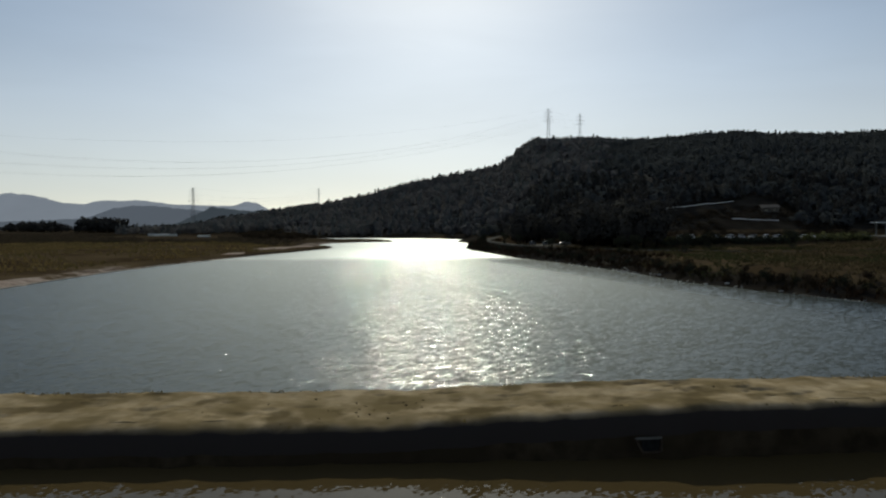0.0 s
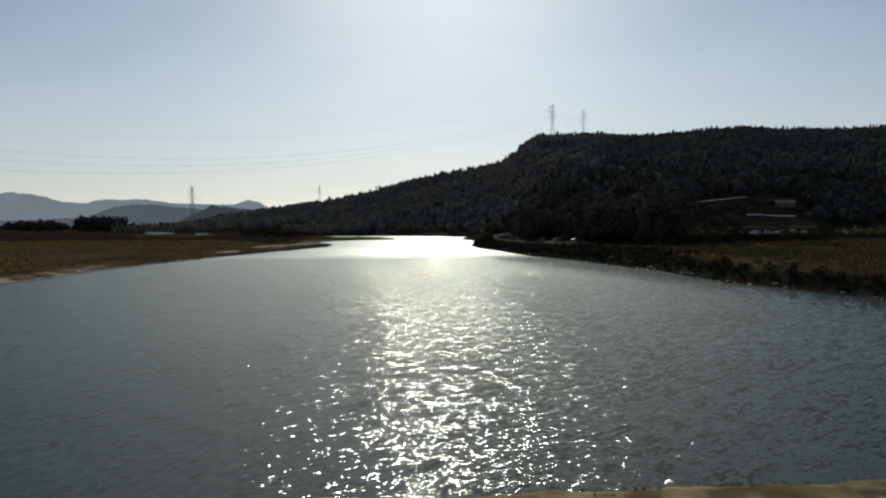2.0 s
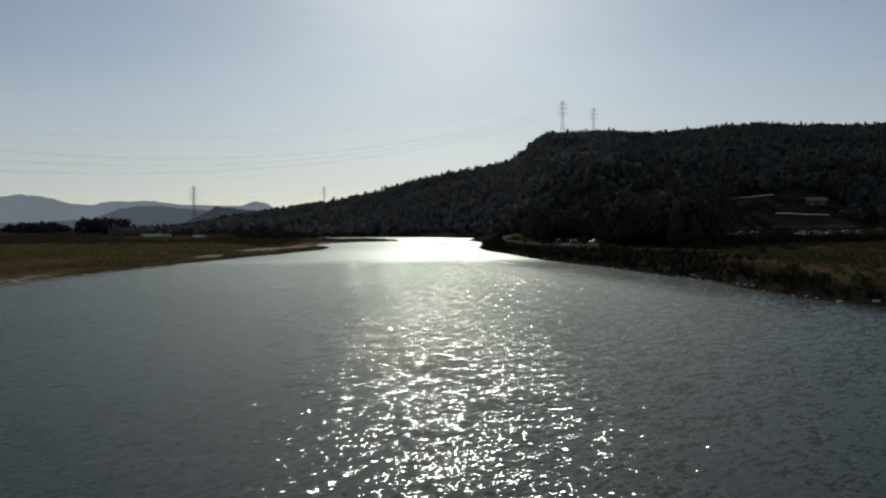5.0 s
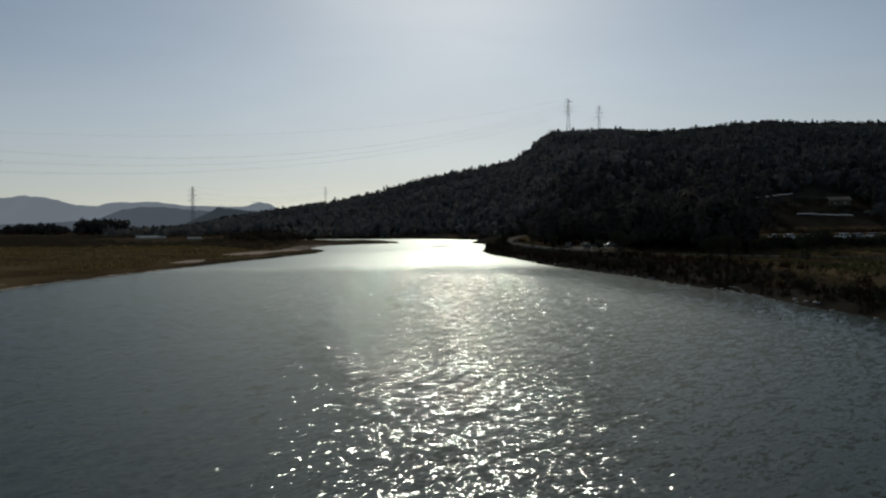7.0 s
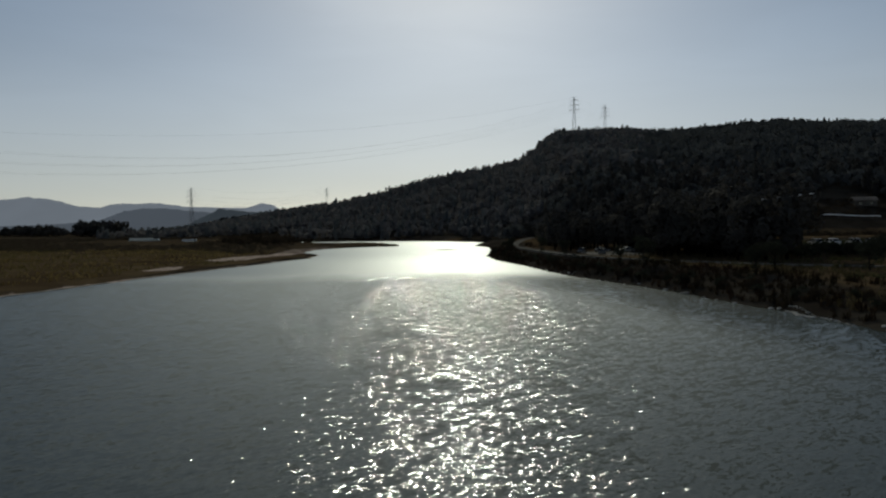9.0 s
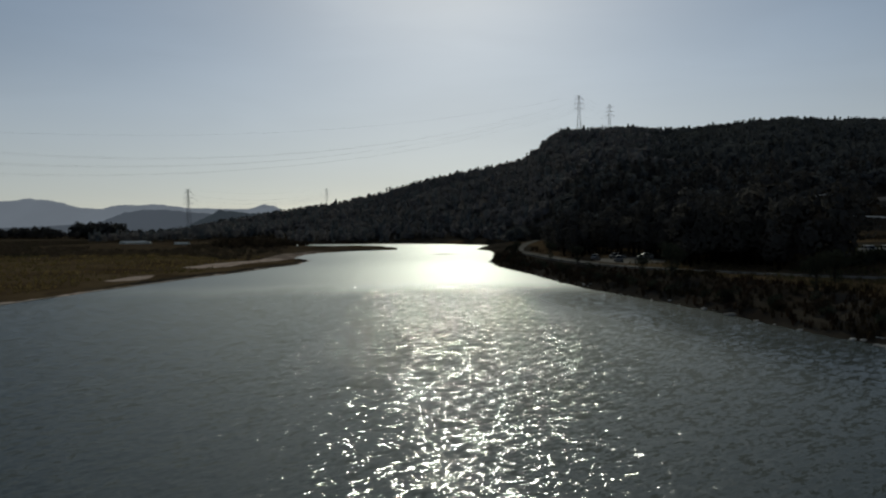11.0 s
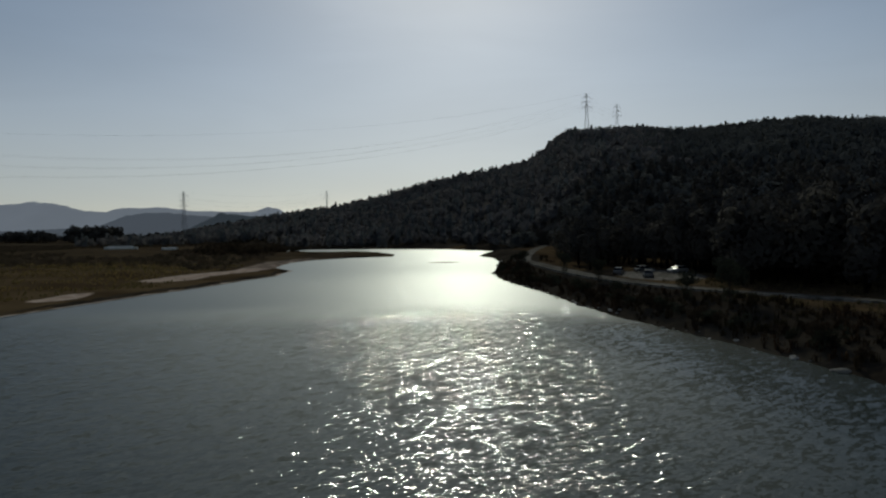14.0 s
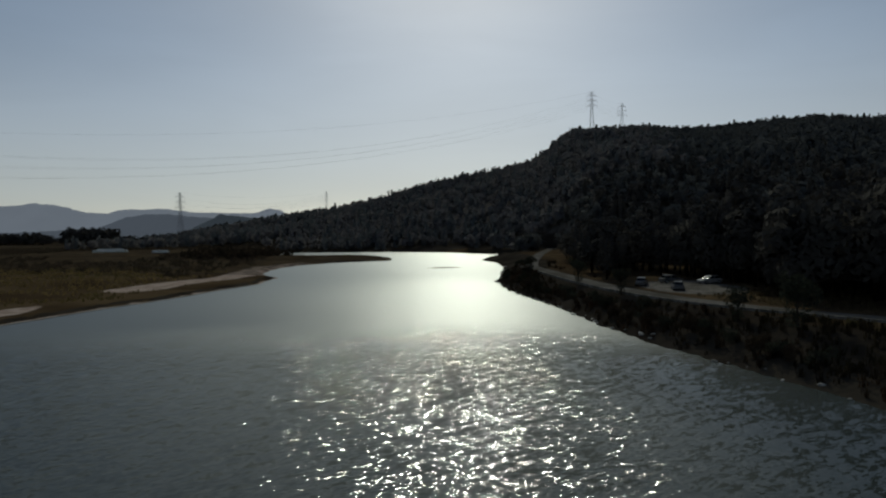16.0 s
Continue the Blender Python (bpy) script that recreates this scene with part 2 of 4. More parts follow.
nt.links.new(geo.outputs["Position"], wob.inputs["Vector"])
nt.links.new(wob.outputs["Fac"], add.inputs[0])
nt.links.new(shade_rim.outputs["Fac"], add.inputs[2])
nt.links.new(add.outputs[0], shade_fade.inputs["Value"])
shade_fade.inputs["From Min"].default_value, shade_fade.inputs["From Max"].default_value = 0.66, 1.08
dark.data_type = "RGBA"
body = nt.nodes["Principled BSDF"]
nt.links.new(shade_fade.outputs["Result"], dark.inputs[0])
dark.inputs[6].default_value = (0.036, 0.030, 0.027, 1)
damp, spots, patch = nt.nodes.new("ShaderNodeTexNoise"), nt.nodes.new("ShaderNodeMapRange"), nt.nodes.new("ShaderNodeMix")
damp.inputs["Scale"].default_value, damp.inputs["Detail"].default_value = 0.6, 4      # damp olive hollows
nt.links.new(geo.outputs["Position"], damp.inputs["Vector"])
nt.links.new(damp.outputs["Fac"], spots.inputs["Value"])
spots.inputs["From Min"].default_value, spots.inputs["From Max"].default_value = 0.53, 0.63
spots.inputs["To Max"].default_value = 0.75
patch.data_type = "RGBA"
patch.inputs[7].default_value = (0.110, 0.082, 0.042, 1)
nt.links.new(spots.outputs["Result"], patch.inputs[0])
nt.links.new(body.inputs["Base Color"].links[0].from_socket, patch.inputs[6])
nt.links.new(patch.outputs[2], dark.inputs[7])
nt.links.new(dark.outputs[2], body.inputs["Base Color"])
# the shade on the face turned from the sun is in this near-black
SHADED_FACE = material("shaded_face", (0.024, 0.018, 0.011), (0.050, 0.038, 0.024), 1.5, 0.95, 0.5, (0.032, 0.024, 0.015), 0.3)
# haze over the hill is put into these pale greys, less into the third
HAZY_TWIGS = material("hazy_winter_twigs", (0.165, 0.157, 0.156), (0.205, 0.196, 0.190), 0.9, 0.95, 0, (0.145, 0.142, 0.146), 0.012, vary=0.03, through_light=0.35)
HAZY_PINE = material("hazy_pine_needles", (0.125, 0.137, 0.142), (0.150, 0.163, 0.166), 0.3, 0.95, 0, (0.120, 0.131, 0.135), 0.012, vary=0.03, through_light=0.35)
LESS_HAZY_PINE = material("less_hazy_needles", (0.092, 0.098, 0.097), (0.121, 0.127, 0.125), 0.4, 0.95, 0, (0.082, 0.087, 0.088), 0.014, vary=0.05, through_light=0.3)
EVERGREEN = material("evergreen_leaves", (0.026, 0.030, 0.022), (0.052, 0.056, 0.040), 0.9, 0.95, 0, (0.024, 0.026, 0.018), 0.05, vary=0.2, through_light=0.2, spray=0.5)
# evergreen leaves paled: haze at the hill's foot is put into their colour
HAZY_GROVE_LEAF = material("hazy_grove_leaves", (0.043, 0.042, 0.040), (0.075, 0.072, 0.067), 0.9, 0.95, 0, (0.039, 0.038, 0.037), 0.05, vary=0.15, through_light=0.2)
REED = material("dry_reeds", (0.135, 0.098, 0.042), (0.265, 0.196, 0.086), 0.4, 0.95, 0, (0.115, 0.096, 0.040), 0.05, vary=0.22, through_light=0.5)
FIELD_REED = material("olive_field_grass", (0.066, 0.053, 0.030), (0.120, 0.094, 0.054), 0.25, 0.95, 0, (0.054, 0.060, 0.027), 0.035, vary=0.3, through_light=0.4)
OLIVE = material("olive_bush_leaves", (0.060, 0.066, 0.030), (0.120, 0.122, 0.058), 0.8, 0.95, 0, (0.050, 0.052, 0.024), 0.1, vary=0.25, through_light=0.4)
THICKET = material("winter_thicket", (0.052, 0.039, 0.027), (0.094, 0.072, 0.050), 0.5, 0.95, 0, (0.048, 0.041, 0.027), 0.03, vary=0.15, through_light=0.3, spray=0.5)
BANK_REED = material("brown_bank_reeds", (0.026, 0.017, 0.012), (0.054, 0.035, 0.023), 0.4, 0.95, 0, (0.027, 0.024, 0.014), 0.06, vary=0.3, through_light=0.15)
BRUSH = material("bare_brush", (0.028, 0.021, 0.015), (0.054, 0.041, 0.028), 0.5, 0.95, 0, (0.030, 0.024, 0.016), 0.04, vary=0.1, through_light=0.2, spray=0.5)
BARK = material("bark", (0.035, 0.029, 0.024), (0.075, 0.062, 0.050), 6, 0.95, 0.6)
STEEL = material("galvanised_steel", (0.36, 0.37, 0.38), (0.50, 0.51, 0.52), 3, 0.6, 0)
CABLE = material("cable", (0.06, 0.06, 0.065), (0.10, 0.10, 0.105), 3, 0.5, 0)
CONCRETE = material("concrete", (0.34, 0.33, 0.31), (0.50, 0.48, 0.45), 2.0, 0.9, 0.3, (0.26, 0.25, 0.22), 0.2)
STAINED = material("stained_concrete", (0.13, 0.125, 0.11), (0.22, 0.21, 0.19), 4.0, 0.9, 0.3, (0.08, 0.078, 0.066), 0.8)
DARK_STEEL = material("dark_steel", (0.045, 0.034, 0.026), (0.085, 0.066, 0.050), 6.0, 0.85, 0.2)
SILVER = material("silver_car_paint", (0.30, 0.305, 0.31), (0.36, 0.365, 0.37), 2, 0.3, 0, (0.26, 0.26, 0.26), 0.5)
ASPHALT = material("worn_concrete_paving", (0.11, 0.104, 0.094), (0.18, 0.17, 0.156), 3.0, 0.9, 0.2, (0.085, 0.08, 0.07), 0.15)
PAINT = material("white_paint", (0.72, 0.72, 0.71), (0.80, 0.80, 0.79), 1.5, 0.35, 0, (0.62, 0.62, 0.60), 0.3)
GREY_PAINT = material("grey_car_paint", (0.10, 0.105, 0.11), (0.14, 0.145, 0.15), 2, 0.3, 0)
GLASS = material("dark_window", (0.012, 0.014, 0.016), (0.02, 0.022, 0.025), 2, 0.08, 0)
RUBBER = material("tyre_rubber", (0.015, 0.015, 0.015), (0.03, 0.03, 0.03), 8, 0.85, 0)
FILM = material("greenhouse_film", (0.62, 0.64, 0.64), (0.78, 0.79, 0.78), 0.6, 0.3, 0, (0.5, 0.52, 0.5), 0.15, through_light=0.55)
TILE = material("roof_tile", (0.07, 0.055, 0.045), (0.13, 0.105, 0.09), 4, 0.8, 0.3)
WALLP = material("plaster_wall", (0.12, 0.11, 0.095), (0.18, 0.168, 0.145), 2, 0.9, 0.1)
EARTH = material("dark_earth", (0.03, 0.022, 0.014), (0.06, 0.045, 0.03), 9, 0.95, 0.3)
SHORE_GLARE = material("shore_glare", (0.34, 0.30, 0.26), (0.48, 0.44, 0.39), 2.0, 0.9, 0.2, (0.26, 0.22, 0.18), 0.3)
STONE = material("bank_stone", (0.30, 0.29, 0.26), (0.52, 0.50, 0.46), 3, 0.9, 0.4)


# ---- helpers for meshes ----
def mesh_of(name, verts, faces, mats, index=None, smooth=False):
    me = bpy.data.meshes.new(name)
    me.from_pydata([tuple(v) for v in verts], [], [tuple(f) for f in faces])
    for m in mats:
        me.materials.append(m)
    if index is not None:
        me.polygons.foreach_set("material_index", index)
    if smooth:
        me.polygons.foreach_set("use_smooth", [True] * len(me.polygons))
    me.update()
    return me


def part(name, bm, mat, parent, label=""):
    me = bpy.data.meshes.new(name)
    bm.to_mesh(me)
    bm.free()
    me.materials.append(mat)
    ob = new(name, me)
    ob.parent = parent
    return tagged(ob, label) if label else ob


def thing(name, at, label, category, group="", kind="", turn=0.0):
    ob = new(name)
    ob.matrix_basis = pose(*at, 0, 0, turn)
    return tagged(ob, label, category, group, kind)


def box(bm, x0, y0, z0, x1, y1, z1, bevel=0.0):
    g = bmesh.ops.create_cube(bm, size=1.0, matrix=Matrix.LocRotScale(((x0 + x1) / 2, (y0 + y1) / 2, (z0 + z1) / 2), None, (x1 - x0, y1 - y0, z1 - z0)))
    if bevel:
        edges = {e for v in g["verts"] for e in v.link_edges}
        bmesh.ops.bevel(bm, geom=list(edges), offset=bevel, segments=2, affect="EDGES", profile=0.6)


def bar(bm, a, b, r):
    """A square bar from a to b."""
    a, b = Vector(a), Vector(b)
    d = b - a
    m = Matrix.Translation((a + b) / 2) @ d.to_track_quat("Z", "Y").to_matrix().to_4x4() @ Matrix.Diagonal((2 * r, 2 * r, d.length, 1))
    bmesh.ops.create_cube(bm, size=1.0, matrix=m)


def rod(bm, a, b, r0, r1, sides=7):
    a, b = Vector(a), Vector(b)
    d = b - a
    m = Matrix.Translation((a + b) / 2) @ d.to_track_quat("Z", "Y").to_matrix().to_4x4()
    bmesh.ops.create_cone(bm, cap_ends=True, segments=sides, radius1=r0, radius2=r1, depth=d.length, matrix=m)


# ---- the land ----
RIVER_LINE = np.array([(95, -260), (84, 0), (72, 30), (65, 60), (56, 88), (52, 96), (48, 108), (44, 118), (42, 130), (41, 145), (38, 155), (34, 172),
    (30, 187), (25, 201), (21, 218), (18, 238), (15, 252), (11, 272), (9, 298), (14, 325), (14, 360), (13, 390), (7, 416), (8, 423), (20, 430),
    (24, 455), (16, 480), (-9, 517), (-46, 546), (-84, 556), (-132, 568), (-165, 570), (-172, 560), (-160, 545), (-118, 523),
    (-86, 500), (-51, 486), (-36, 450), (-33, 424), (-54, 414), (-66, 398), (-69, 384), (-69, 365), (-66, 345), (-60, 331), (-55, 323),
    (-53, 300), (-57, 283), (-60, 263), (-64, 250), (-67, 235), (-71, 215), (-74, 195), (-77, 175), (-78, 150), (-77, 125), (-76, 110),
    (-78, 60), (-86, 0), (-95, -260)], float)
ROAD = np.array([(44, 470), (31, 400), (23, 345), (19, 308), (23, 273), (26, 250), (28.5, 237), (33, 223), (38, 213), (46, 203), (58, 190), (78, 176), (110, 163), (170, 146), (260, 120)], float)
# the wooded hill's skyline: how far to the side, as seen over 930 m, and its height
RIDGE = np.array([(-420, 0), (-330, 12), (-229, 26), (-181, 33), (-149, 40), (-112, 46), (-69, 57), (-21, 66), (27, 75), (75, 85), (95, 99), (115, 115), (127, 122),
    (159, 121), (210, 124), (242, 120), (290, 120), (330, 124), (370, 128), (425, 130), (449, 127), (488, 128), (528, 126), (568, 127), (622, 130), (760, 128), (1000, 110), (1500, 70)], float)
FOOT = np.array([(-420, 640), (-200, 610), (-60, 575), (0, 545), (40, 505), (75, 460), (100, 425), (125, 350), (165, 325), (330, 335), (520, 345), (800, 330), (1500, 300)], float)


def to_line(x, y, line, closed=False):
    """The distance to a line of straight pieces."""
    best = np.full(x.shape, 1e9)
    pts = list(line) + ([line[0]] if closed else [])
    for (ax, ay), (bx, by) in zip(pts[:-1], pts[1:]):
        dx, dy = bx - ax, by - ay
        k = np.clip(((x - ax) * dx + (y - ay) * dy) / (dx * dx + dy * dy), 0, 1)
        best = np.minimum(best, np.hypot(x - ax - k * dx, y - ay - k * dy))
    return best


def inside(x, y, line):
    odd = np.zeros(x.shape, bool)
    for (ax, ay), (bx, by) in zip(line, np.roll(line, -1, axis=0)):
        if ay != by:
            odd ^= ((ay > y) != (by > y)) & (x < (bx - ax) * (y - ay) / (by - ay) + ax)
    return odd


def ease(v, a, b):
    k = np.clip((v - a) / (b - a), 0, 1)
    return k * k * (3 - 2 * k)


def waves(x, y, size, seed):
    """Smooth unevenness of about -1 to 1."""
    rs = np.random.RandomState(seed)
    out = np.zeros(x.shape)
    for k in range(7):
        a, f, p = rs.uniform(0, 6.28), rs.uniform(0.6, 1.7) / size * 6.28, rs.uniform(0, 6.28)
        out += np.sin((x * math.cos(a) + y * math.sin(a)) * f + p)
    return out / 3.5


def land(x, y):
    """Height of the ground, and how much it is sand, gravel, forest."""
    x, y = np.asarray(x, float), np.asarray(y, float)
    d = to_line(x, y, RIVER_LINE, True) + 0.5 * waves(x, y, 9, 3)
    wet = inside(x, y, RIVER_LINE)
    right = ease(x - np.interp(y, [-260, 0, 90, 300, 480, 600], [0, 0, 0, -20, -20, -60]), -10, 10)
    near = 1 - ease(y, 15, 45)
    left_bank = 0.06 * ease(d, 0, 0.8) + 0.6 * ease(d, 1.0, 3.2) + 1.7 * ease(d, 14, 60) + 0.16 * waves(x, y, 25, 5)
    right_bank = 1.1 * ease(d, 0, 2.5) + 1.9 * ease(d, 2, 12) + 1.8 * ease(d, 25, 120) + 0.15 * waves(x, y, 14, 6)
    h = left_bank * (1 - right) + right_bank * right
    h = h + near * (4.3 * ease(d, 0, 5) - 0.3 * h)
    u = x / np.maximum(y, 60) * 930
    ridge, foot = np.interp(u, RIDGE[:, 0], RIDGE[:, 1] - 2.0), np.interp(u, FOOT[:, 0], FOOT[:, 1])
    s = np.clip((y - foot) / (930 - foot), 0, None)
    up = np.where(s < 1, ridge * s ** 0.85, ridge + (y - 930) * 0.085 * np.clip(ridge / 110, 0, 1) ** 2)
    up = up * (1 - ease(y, 1300, 1900)) * ease(y, 120, 320)
    up = up + ease(s, 0, 0.3) * (1 - ease(s, 0.85, 1.0)) * 2.5 * waves(x, y, 160, 8)
    hill = np.where(y > foot, up, 0) * ease(u, -420, -300)
    h = h + hill
    h = h + 3.0 * waves(x, y, 500, 9) * ease(y, 700, 1400) * (hill <= 0)
    terrace = ease(x, 62, 72) * (1 - ease(x, 150, 190)) * ease(y, 199, 206) * (1 - ease(y, 262, 300))
    h = h * (1 - terrace) + np.maximum(h, 5.6) * terrace
    r = to_line(x, y, ROAD)
    k = 1 - ease(r, 2.6, 6.5)
    h = h * (1 - k) + 3.0 * k
    lot = 1 - ease(np.hypot((x - 40) / 7.5, (y - 243) / 13), 0.85, 1.25)
    h = h * (1 - lot) + 3.0 * lot
    h = np.where(wet, -np.minimum(2.5, 0.25 * d) - 0.02, h)
    h = np.where(~wet, np.maximum(h, 0.03), h)
    bar = 1 - np.hypot((x + 7) / 6.5, (y - 362) / 2.2)
    h = np.where(bar > -1, np.maximum(h, np.clip(0.3 * bar, -2, 0.25)), h)
    inlet = 1 - ease(to_line(x, y, np.array([(-76, 278), (-73, 303), (-67, 321), (-71, 345), (-73, 375), (-68, 396)], float)), 3.5, 7.5)
    lens = 1 - ease(np.hypot((x + 77) / 4.0, (y - 238) / 9.0), 0.7, 1.2)
    # pale line at the waterline: glare put into the sand's mask
    thin = (1 - ease(d, 0.4, 1.3)) * (0.95 + 0.3 * waves(x, y, 40, 12))
    patch = 1 - ease(np.hypot((x + 80) / 3.5, (y - 118) / 12.0), 0.7, 1.2)
    flats = 0.50 * (1 - ease(d, 6, 16)) * (1 - ease(y, 150, 190)) * (0.8 + 0.6 * waves(x, y, 30, 61))
    sand = (1 - right) * np.maximum.reduce([inlet, lens, patch, thin, flats]) * (y < 412)
    gravel = np.maximum(lot, 1 - ease(np.hypot((x - 19) / 4.5, (y - 312) / 9), 0.85, 1.2))
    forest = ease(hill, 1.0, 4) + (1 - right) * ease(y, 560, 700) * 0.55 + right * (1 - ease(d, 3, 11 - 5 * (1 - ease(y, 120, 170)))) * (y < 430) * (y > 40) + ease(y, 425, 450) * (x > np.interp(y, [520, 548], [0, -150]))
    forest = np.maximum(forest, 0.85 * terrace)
    dark_rim = (1 - right) * ease(d, 1.0, 1.6) * (1 - ease(d, 2.2, 3.8)) * (0.45 + 0.55 * ease(y, 200, 240)) * (1 - ease(sand, 0.2, 0.6)) * (y > 60)
    forest = np.maximum.reduce([forest, 0.9 * dark_rim, 0.5 * (1 - right) * ease(y + 14 * waves(x, y, 60, 41), 316, 334)])
    return h, np.clip(sand, 0, 1), np.clip(gravel, 0, 1), np.clip(forest, 0, 1)


def build_ground():
    th = np.radians(np.concatenate([np.arange(-180, -46, 6.0), np.arange(-46, 46, 0.3), np.arange(46, 180, 6.0)]))
    rr = np.concatenate([[4, 12, 20, 26], np.arange(32, 660, 2.6), 660 * 1.045 ** np.arange(1, 46)])
    rr = rr[rr < 4700]
    A, B = np.meshgrid(th, rr)
    x, y = np.sin(A) * B, np.cos(A) * B
    h, sand, gravel, forest = land(x.ravel(), y.ravel())
    edge = to_line(x.ravel(), y.ravel(), RIVER_LINE, True)                           # darker ground among the bank's reeds
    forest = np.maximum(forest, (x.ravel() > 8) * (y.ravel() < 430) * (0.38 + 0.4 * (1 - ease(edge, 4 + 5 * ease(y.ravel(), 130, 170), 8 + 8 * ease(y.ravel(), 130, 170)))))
    verts = np.stack([x.ravel(), y.ravel(), h], 1)
    n, m = len(th), len(rr)
    faces = [(i * n + j, i * n + (j + 1) % n, (i + 1) * n + (j + 1) % n, (i + 1) * n + j) for i in range(m - 1) for j in range(n)]
    verts = np.vstack([verts, [(0, 0, float(h[:n].mean()))]])
    faces += [(m * n, (j + 1) % n, j) for j in range(n)]
    me = mesh_of("ground", verts, faces, [GROUND], smooth=True)
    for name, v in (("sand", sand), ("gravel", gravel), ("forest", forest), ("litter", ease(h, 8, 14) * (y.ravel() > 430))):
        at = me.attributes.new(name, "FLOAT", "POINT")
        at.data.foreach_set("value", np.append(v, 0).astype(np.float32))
    return tagged(new("ground", me), "river valley of dry fields, sandy shores and wooded slopes", "ground", kind="structure")


build_ground()


def flat(name, x0, x1, y0, y1, z, mat, label):
    me = mesh_of(name, [(x0, y0, z), (x1, y0, z), (x1, y1, z), (x0, y1, z)], [(0, 1, 2, 3)], [mat])
    return tagged(new(name, me), label, "water", kind="structure")


flat("river_water", -440, 110, 24.5, 660, 0.0, RIVER, "broad rippled grey river glittering in low sunlight")
flat("pool_water", -110, 110, -280, 24.5, 2.60, POOL, "still dark pool held back by the causeway")

# ---- the causeway across the river ----
NEAR = np.array([(-110, 20.2), (-14.5, 21.2), (-7.2, 21.35), (0, 21.7), (8.2, 22.0), (16.2, 22.6), (110, 28)], float)
FAR = np.array([(-110, 25.6), (-18.4, 26.8), (-9.1, 26.95), (0, 27.1), (10.2, 26.6), (19.2, 27.0), (110, 33)], float)
TOP = np.array([(-110, 3.75), (-2, 3.75), (9, 4.27), (110, 4.3)], float)      # its crest climbs towards the east bank


def build_causeway():
    q = np.random.RandomState(23)
    prints = [(q.uniform(1.5, 14), q.uniform(0.3, 0.85), q.uniform(0.22, 0.5), q.uniform(0.12, 0.25)) for _ in range(26)] + [(q.uniform(-16, 1), q.uniform(0.3, 0.85), q.uniform(0.3, 0.8), q.uniform(0.15, 0.3)) for _ in range(16)]
    xs = np.concatenate([np.arange(-100, -30, 2.0), np.arange(-30, 30, 0.14), np.arange(30, 101, 2.0)])
    prof = [(0.0, -2.9), (0.0, -1.2), (0.010, -0.80), (0.030, -0.48), (0.060, -0.25), (0.10, -0.09), (0.14, -0.02)] + [(k, 0.0) for k in np.linspace(0.18, 0.93, 44)] + [(0.97, -0.05), (1.0, -0.16), (1.03, -0.5), (1.2, -2.2), (1.5, -4.6)]
    verts, dry = [], []
    for x in xs:
        a, b = np.interp(x, NEAR[:, 0], NEAR[:, 1]), np.interp(x, FAR[:, 0], FAR[:, 1])
        for k, dz in prof:
            y = a + (b - a) * k
            p = Vector((x, y, 0))
            top = 1 - min(1, abs(dz) * 1.2)
            bumps = noise.fractal(p * 0.45, 1.0, 2.0, 3) * 0.026 + noise.fractal(p * 1.8, 1.0, 2.0, 3) * 0.022
            edge = noise.fractal(Vector((x * 0.7, k * 3, 4.0)), 1.0, 2.0, 3) * (0.22 if k < 0.2 else 0.28 if k > 0.9 else 0.0)
            pit = noise.noise(p * 0.8 + Vector((7, 3, 1)))
            # 1 on top; falls to 0 where the shoulder's shade is painted
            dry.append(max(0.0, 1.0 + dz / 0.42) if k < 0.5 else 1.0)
            bumps += noise.fractal(p * Vector((0.22, 0.5, 0.5)) + Vector((3, 9, 2)), 1.0, 2.0, 2) * 0.055
            for px, pk, rx, ry in prints:                              # trodden hollows
                if abs(x - px) < 1.3:
                    bumps -= 0.07 * max(0.0, 1 - ((x - px) / rx) ** 2 - ((k - pk) * (b - a) / ry) ** 2)
            verts.append((x, y + edge, float(np.interp(x, TOP[:, 0], TOP[:, 1])) + dz + top * (bumps - 0.12 * max(0.0, pit - 0.35))))
    m, n = len(prof), len(xs)
    faces = [(i * m + j, (i + 1) * m + j, (i + 1) * m + j + 1, i * m + j + 1) for i in range(n - 1) for j in range(m - 1)]
    me = mesh_of("causeway", verts, faces, [MUD, SHADED_FACE], [1 if j < 2 else 0 for i in range(n - 1) for j in range(m - 1)], smooth=True)
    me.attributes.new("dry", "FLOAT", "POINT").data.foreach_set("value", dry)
    return tagged(new("causeway", me), "low causeway topped with dried tan mud, dark shaded face", "causeway", kind="structure")


build_causeway()


# ---- roads and shore ----
def strip(name, line, width, z, mat, label, thick=0.25, step=3.0):
    """A paved strip with thickness along a line."""
    pts = []
    for (ax, ay), (bx, by) in zip(line[:-1], line[1:]):
        n = max(1, int(math.hypot(bx - ax, by - ay) / step))
        pts += [Vector((ax + (bx - ax) * k / n, ay + (by - ay) * k / n, 0)) for k in range(n)]
    pts.append(Vector((*line[-1], 0)))
    for _ in range(6):
        pts = [pts[0]] + [(pts[i - 1] + pts[i] * 2 + pts[i + 1]) / 4 for i in range(1, len(pts) - 1)] + [pts[-1]]
    verts, faces = [], []
    for i, p in enumerate(pts):
        d = (pts[min(i + 1, len(pts) - 1)] - pts[max(i - 1, 0)]).normalized()
        s = Vector((d.y, -d.x, 0)) * width / 2
        for q, dz in ((p - s, -thick), (p - s, 0.0), (p + s, 0.0), (p + s, -thick)):
            verts.append((q.x, q.y, z + dz))
    for i in range(len(pts) - 1):
        for j in range(3):
            faces.append((4 * i + j, 4 * i + j + 1, 4 * i + 5 + j, 4 * i + 4 + j))
    return tagged(new(name, mesh_of(name, verts, faces, [mat])), label, "road", kind="structure")


